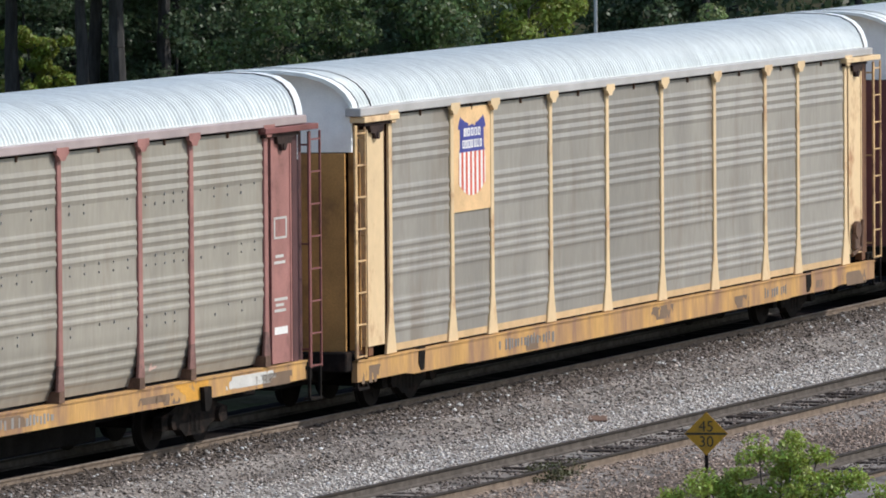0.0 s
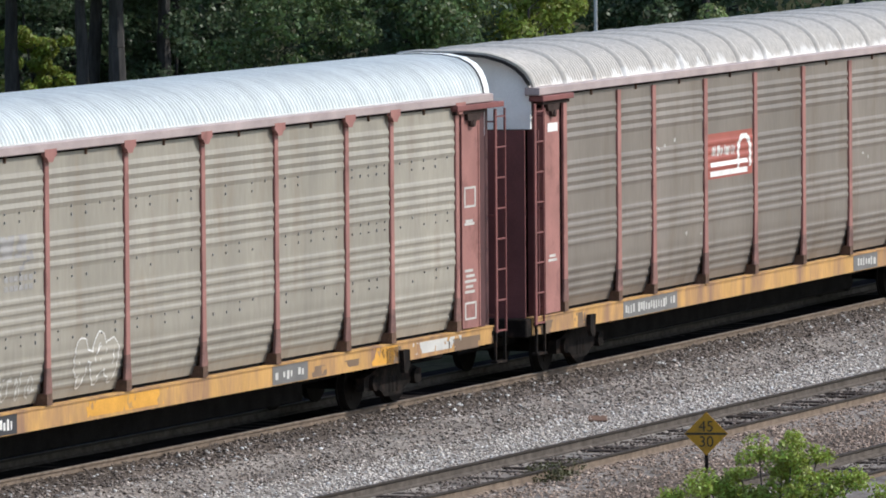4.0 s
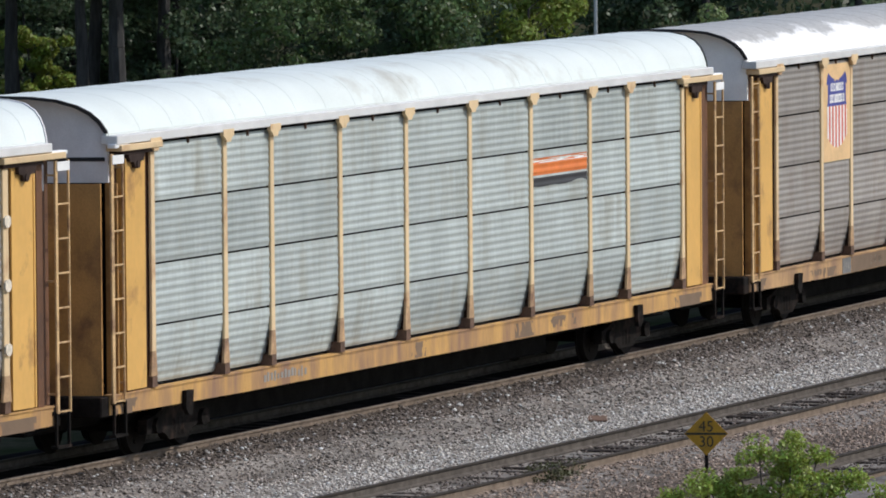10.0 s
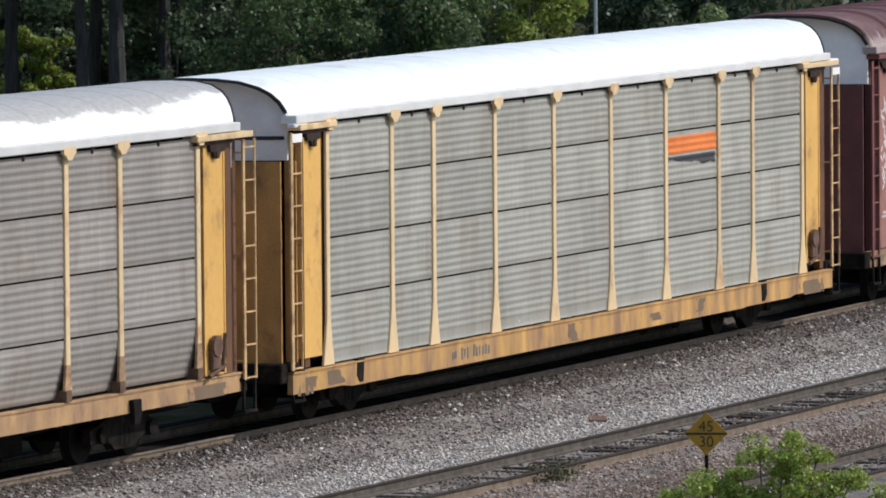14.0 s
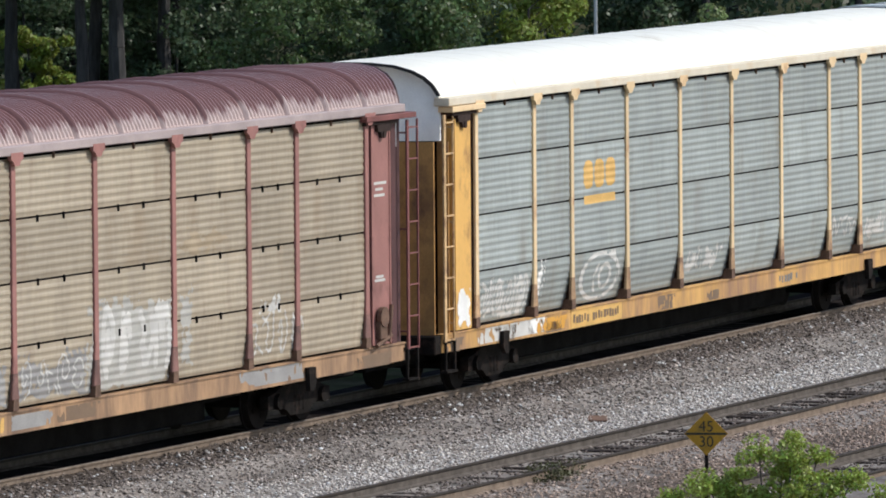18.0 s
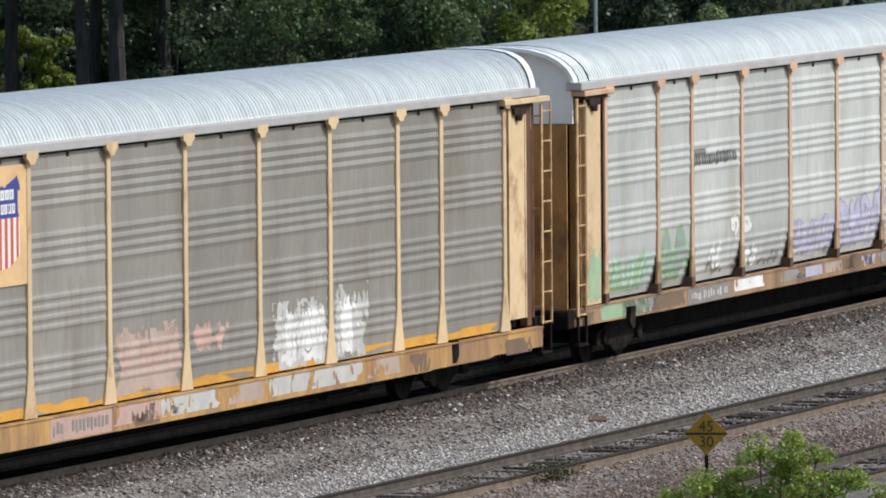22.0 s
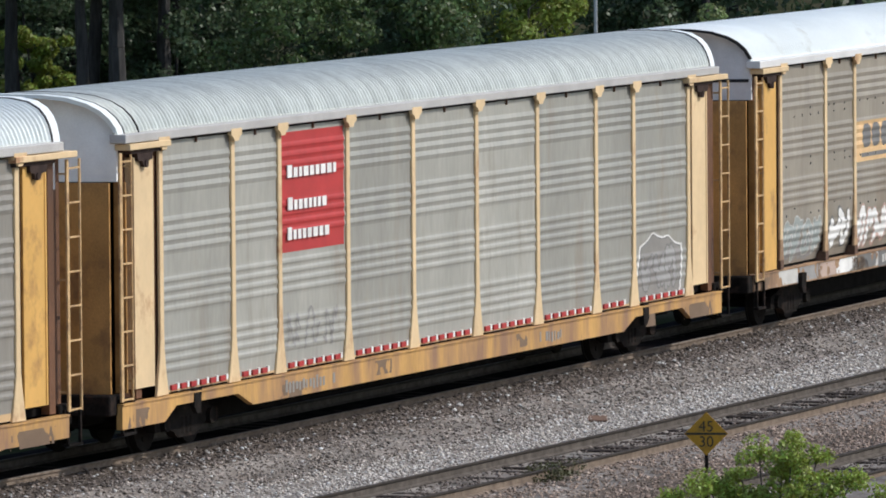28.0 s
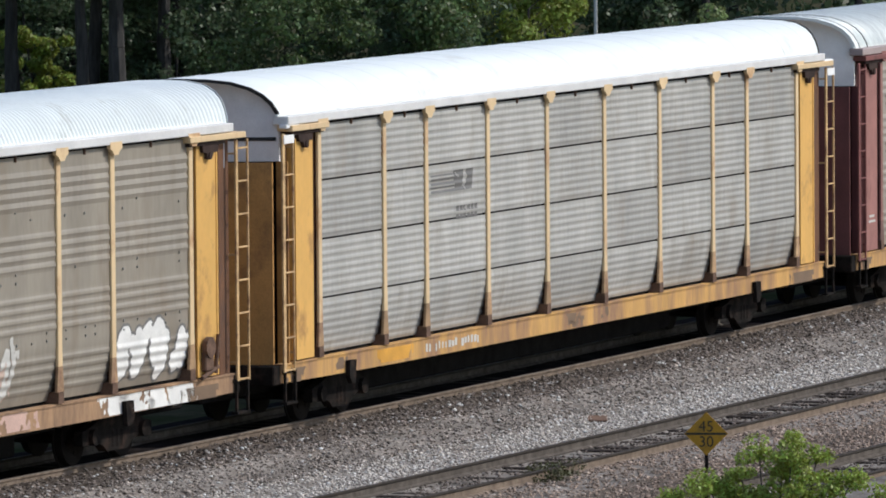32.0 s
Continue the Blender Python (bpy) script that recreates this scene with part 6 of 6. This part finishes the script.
        decal("emblem_field", car, sp, -6.95, -4.38, 2.86, 3.72, lambda u, v: 0.06 < v < 0.97, "logo_y", "faded yellow emblem field", dx=3)
        for k, (a, b) in enumerate([(-6.55, -6.02), (-5.95, -5.42), (-5.35, -4.82)]):
            decal("emblem_block", car, sp, a, b, 3.16, 3.62, lambda u, v: (abs(u - 0.5) / 0.5) ** 3 + (abs(v - 0.5) / 0.5) ** 3 < 1, "smoke", "dark block of an emblem" if k == 0 else "", dx=0.03, lift=0.009)
        decal("emblem_bar", car, sp, -6.6, -4.75, 2.98, 3.06, solid, "smoke", dx=3, lift=0.009)
        wash(car, sp, -11.6, -9.1, 1.2, 2.0, "dusk", 151, 0.7, 1.0, "grey graffiti ground")
        glyphs(car, sp, -11.6, -9.1, 1.22, 2.1, 4, "slate", 152, 0.07, rim="chalk", rim_w=0.022, ragged=0.1, label="grey graffiti with thin white outlines")
        glyphs(car, sp, -8.85, -7.2, 1.2, 2.15, 2, "white", 153, 0.085, halo="smoke", halo_w=0.05, label="tall white graffiti", lean=0.15, pick=(4, 1))
        glyphs(car, sp, -6.95, -4.6, 1.2, 2.1, 3, "white", 154, 0.085, halo="rosy", halo_w=0.06, ragged=0.1, lean=0.15, pick=(0, 3, 4))
        glyphs(car, sp, -4.1, -1.5, 1.22, 2.38, 2, "silver", 155, 0.15, rim="navy", rim_w=0.03, halo="teal", halo_w=0.12, label="white bubble graffiti with dark rims and a teal halo", pick=(0, 1))
        glyphs(car, sp, -1.35, 0.75, 1.22, 2.38, 2, "silver", 156, 0.13, rim="navy", rim_w=0.03, halo="teal", halo_w=0.12, pick=(4, 2))
        wash(car, sp, 1.5, 5.7, 1.2, 2.1, "clay", 157, 0.62, 1.8, "pinkish graffiti ground")
        glyphs(car, sp, 1.6, 4.2, 1.22, 2.45, 3, "chalk", 158, 0.075, ragged=0.35, lean=0.2, pick=(4, 5, 0))
        glyphs(car, sp, 4.35, 5.7, 1.22, 2.4, 2, "chalk", 161, 0.065, ragged=0.4, lean=0.2)
        glyphs(car, sp, 8.9, 11.75, 1.2, 2.3, 4, "white", 159, 0.13, rim="smoke", rim_w=0.045, label="white graffiti with black rims", lean=0.2, pick=(2, 1, 6, 4))
        for k in range(15):
            sill_patch(car, sp, -11.6 + k * 1.2, -10.7 + k * 1.2, ("chalk", "dusk", "clay", "white", "smoke", "chalk", "teal", "slate", "ghost", "teal", "ghost", "clay", "rosy", "clay", "rosy")[k], 0.05, 0.98)
        sill_text(car, sp, -5.4, -3.4, 160, "chalk", "smoke", 8)
        for k in range(4):
            sill_patch(car, sp, 8.7 + k * 0.8, 9.3 + k * 0.8, "white", 0.0, 1)
    elif i == 15:
        striped_mark(car, sp, "smoke", "dark worn striped emblem", 0.1, -0.03)
        sill_text(car, sp, -7.1, -4.6, 163, "chalk", None, 10)
        sill_patch(car, sp, -8.9, -8.0, "amber", 0.1, 0.9)
    elif i == 16:
        wing_marks(car, False, [(1.7, 1.9, "lines")])


for k in range(len(CARS)):
    paint(k)


# ---- beside the line ----
def speed_sign(x, y, z, centre_z, turn):
    s = tagged(new("speed_sign"), "dull yellow diamond speed sign on a thin post, black figures", "sign")
    s.matrix_basis = pose(x, y, z, 0, 0, turn)
    bm = bmesh.new()
    box(bm, -0.025, 0.025, 0.0, 0.05, 0, centre_z + 0.1, 0.006)
    part("post", bm, IRON, s, "rusty steel post")
    bm = bmesh.new()
    h = 0.305
    prism(bm, [(0, centre_z - h), (h, centre_z), (0, centre_z + h), (-h, centre_z)], "y", -0.012, 0.0)
    part("plate", bm, SIGN_Y, s)
    bm = bmesh.new()
    box(bm, -h + 0.02, h - 0.02, -0.018, -0.0125, centre_z - 0.016, centre_z + 0.016)
    part("divider", bm, SIGN_K, s, "black line across the sign")
    for text, dz in (("45", 0.032), ("30", -0.182)):
        c = bpy.data.curves.new("figure", "FONT")
        c.body, c.size, c.align_x, c.extrude = text, 0.215, "CENTER", 0.002
        c.materials.append(SIGN_K)
        ob = new("figure", c)
        ob.parent = s
        ob.matrix_basis = pose(0, -0.0155, centre_z + dz, 90, 0, 0)
    return s


def rubble(name, label, x, y, z, size, turn, material):
    bm = bmesh.new()
    vs = box(bm, -size[0] / 2, size[0] / 2, -size[1] / 2, size[1] / 2, 0, size[2], 0.012)
    for v in bm.verts:
        v.co += Vector((noise.noise(v.co * 5), noise.noise(v.co * 6 + Vector((3, 0, 0))), 0)) * 0.04
    me = bpy.data.meshes.new(name)
    bm.to_mesh(me)
    bm.free()
    me.materials.append(material)
    ob = tagged(new(name, me), label, "debris")
    ob.matrix_basis = pose(x, y, z, 0, 0, turn)
    return ob


speed_sign(-23.30, -13.28, -0.62, 1.955, -74.0)
bush(-26.0, -15.2, -0.64, [((0.1, -0.27, 2.10), (0.24, 0.24, 0.17)), ((0.15, 0.22, 1.95), (0.26, 0.27, 0.17)), ((-0.1, -0.33, 1.93), (0.34, 0.34, 0.17)), ((0.2, -0.60, 1.93), (0.17, 0.17, 0.14)),
                          ((-0.2, 0.85, 1.56), (0.30, 0.32, 0.22)), ((0.1, 0.62, 1.50), (0.26, 0.26, 0.2)), ((-0.1, 1.40, 1.42), (0.2, 0.2, 0.15)), ((0.0, 0.12, 1.36), (0.32, 0.32, 0.22)),
                          ((-0.2, -0.54, 1.42), (0.32, 0.32, 0.2)), ((0.0, -0.88, 1.48), (0.26, 0.26, 0.18)), ((0.1, -1.13, 1.63), (0.26, 0.26, 0.2)), ((0.0, -1.58, 1.46), (0.26, 0.26, 0.2)),
                          ((0.0, -0.15, 1.72), (0.32, 0.36, 0.16)), ((-0.1, 0.45, 1.30), (0.35, 0.35, 0.22)), ((0.05, -0.3, 1.5), (0.3, 0.3, 0.16)), ((-0.05, 0.42, 1.68), (0.26, 0.24, 0.13)), ((0.0, -0.62, 1.66), (0.26, 0.22, 0.12)),
                          ((-0.1, 0.4, 0.95), (0.7, 0.6, 0.35)), ((0.0, -0.9, 0.95), (0.7, 0.7, 0.35))],
     15500, 0.055, SAPLING, 5, "bright green leafy saplings beside the near track")
bush(-13.0, -7.0, -0.42, [((0.0, 0.0, 0.18), (0.6, 0.4, 0.2)), ((0.5, 0.25, 0.12), (0.4, 0.3, 0.12)), ((-0.5, -0.3, 0.14), (0.4, 0.3, 0.15)), ((-0.9, -0.15, 0.1), (0.3, 0.3, 0.12))], 1500, 0.05, WEED, 6, "low dark weeds in the ballast beside the rail")
rubble("tie_plate", "dark flat scrap lying on the ballast", -2.75, -3.87, -0.36, (1.0, 0.3, 0.06), 20, RUST)
rubble("tie_plate", "dark flat scrap lying on the ballast", -10.45, -2.47, -0.30, (0.8, 0.25, 0.05), 35, RUST)
rubble("tie_plate", "dark flat scrap lying on the ballast", -1.2, -4.4, -0.37, (0.6, 0.3, 0.05), 70, TIE)
rubble("tie_plate", "dark flat scrap lying on the ballast", 2.4, -2.9, -0.33, (0.9, 0.25, 0.05), 8, TIE)


def pole(x, y):
    p = tagged(new("light_pole"), "slim grey metal pole in front of the trees", "pole")
    p.matrix_basis = pose(x, y, -0.64)
    bm = bmesh.new()
    cyl(bm, (0, 0, 0), (0, 0, 9.0), 0.055, 0.035, 10)
    part("shaft", bm, GALV, p)
    bm = bmesh.new()
    cyl(bm, (0, 0, 0), (0, 0, 0.25), 0.14, 0.10, 10)
    part("base", bm, GALV, p)


pole(44.75, 14.08)
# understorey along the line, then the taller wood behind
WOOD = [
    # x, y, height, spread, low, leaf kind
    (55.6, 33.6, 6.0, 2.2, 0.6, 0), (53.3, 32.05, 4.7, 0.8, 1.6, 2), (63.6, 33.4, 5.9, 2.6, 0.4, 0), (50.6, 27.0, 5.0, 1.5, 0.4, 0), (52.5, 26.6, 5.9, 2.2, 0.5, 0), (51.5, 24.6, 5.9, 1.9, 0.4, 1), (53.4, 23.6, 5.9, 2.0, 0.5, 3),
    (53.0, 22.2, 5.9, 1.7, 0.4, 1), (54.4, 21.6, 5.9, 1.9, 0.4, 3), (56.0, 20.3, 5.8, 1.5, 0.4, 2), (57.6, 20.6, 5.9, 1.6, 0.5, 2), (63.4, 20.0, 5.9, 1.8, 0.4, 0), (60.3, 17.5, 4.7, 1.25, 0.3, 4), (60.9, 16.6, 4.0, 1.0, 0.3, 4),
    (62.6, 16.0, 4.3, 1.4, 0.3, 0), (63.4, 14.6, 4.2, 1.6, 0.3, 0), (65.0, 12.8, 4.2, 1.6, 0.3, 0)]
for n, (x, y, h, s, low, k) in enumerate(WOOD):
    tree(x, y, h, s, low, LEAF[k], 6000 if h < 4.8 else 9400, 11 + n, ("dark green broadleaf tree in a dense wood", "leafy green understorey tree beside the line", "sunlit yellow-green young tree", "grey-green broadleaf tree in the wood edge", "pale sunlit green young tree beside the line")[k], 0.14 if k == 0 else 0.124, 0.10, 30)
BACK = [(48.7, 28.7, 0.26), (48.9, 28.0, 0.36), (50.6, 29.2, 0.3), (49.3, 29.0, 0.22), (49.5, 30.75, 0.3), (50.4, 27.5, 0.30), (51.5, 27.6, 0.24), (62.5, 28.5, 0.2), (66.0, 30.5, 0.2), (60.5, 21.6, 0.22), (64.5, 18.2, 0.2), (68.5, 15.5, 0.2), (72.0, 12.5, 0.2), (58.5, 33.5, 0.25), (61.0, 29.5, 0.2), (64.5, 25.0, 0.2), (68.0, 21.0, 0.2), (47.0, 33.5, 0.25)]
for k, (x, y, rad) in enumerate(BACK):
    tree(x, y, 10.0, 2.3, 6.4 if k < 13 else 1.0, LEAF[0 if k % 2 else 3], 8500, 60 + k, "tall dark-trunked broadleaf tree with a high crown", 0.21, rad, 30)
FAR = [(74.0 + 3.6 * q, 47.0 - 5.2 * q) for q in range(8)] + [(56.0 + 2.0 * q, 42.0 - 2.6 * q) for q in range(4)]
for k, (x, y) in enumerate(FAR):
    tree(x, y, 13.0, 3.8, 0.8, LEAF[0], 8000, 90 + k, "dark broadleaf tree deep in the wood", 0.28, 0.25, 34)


# ---- the train's run: speeds in m/s at every fourth second ----
SPEED = (12.2824, 12.315, 12.4418, 12.6273, 12.8015, 12.6761, 12.7124, 12.6876, 12.8163)


def run(t):
    """Metres gone since the start."""
    k = min(7, int(t // 4))
    done = sum((SPEED[i] + SPEED[i + 1]) / 2 * 4 for i in range(k))
    u = t - 4 * k
    return done + SPEED[k] * u + (SPEED[k + 1] - SPEED[k]) / 8 * u * u


def car_place(i, t):
    """Centre along the line of car i."""
    return 5.939 + 28.6 * (i - 1) + PLAN[i][0] - run(t)


def car_pose(s):
    (ax, ay), (bx, by) = arc(s - 9.9), arc(s + 9.9)
    return pose((ax + bx) / 2, (ay + by) / 2, 0, 0, 0, math.degrees(math.atan2(by - ay, bx - ax)))


WHEEL_R = 0.42


def motions():
    for i, (car, wheels) in enumerate(CARS):
        walk(car, [(t, car_pose(car_place(i, t))) for t in range(33)])
        # the wheels roll while the car is near
        near = [k for k in range(32 * FPS + 1) if -42 < car_place(i, k / FPS) < 48]
        if not near:
            continue
        ticks = sorted({0, 32 * FPS, *near})
        for w in wheels:
            at = w.matrix_basis.translation.copy()
            rows, zero = [], car_place(i, near[0] / FPS)
            for k in ticks:
                q = min(max(k, near[0]), near[-1])
                turn = (car_place(i, q / FPS) - zero) / WHEEL_R
                rows.append((k / FPS, Matrix.Translation(at) @ Matrix.Rotation(turn, 4, "Y")))
            walk(w, rows)


motions()
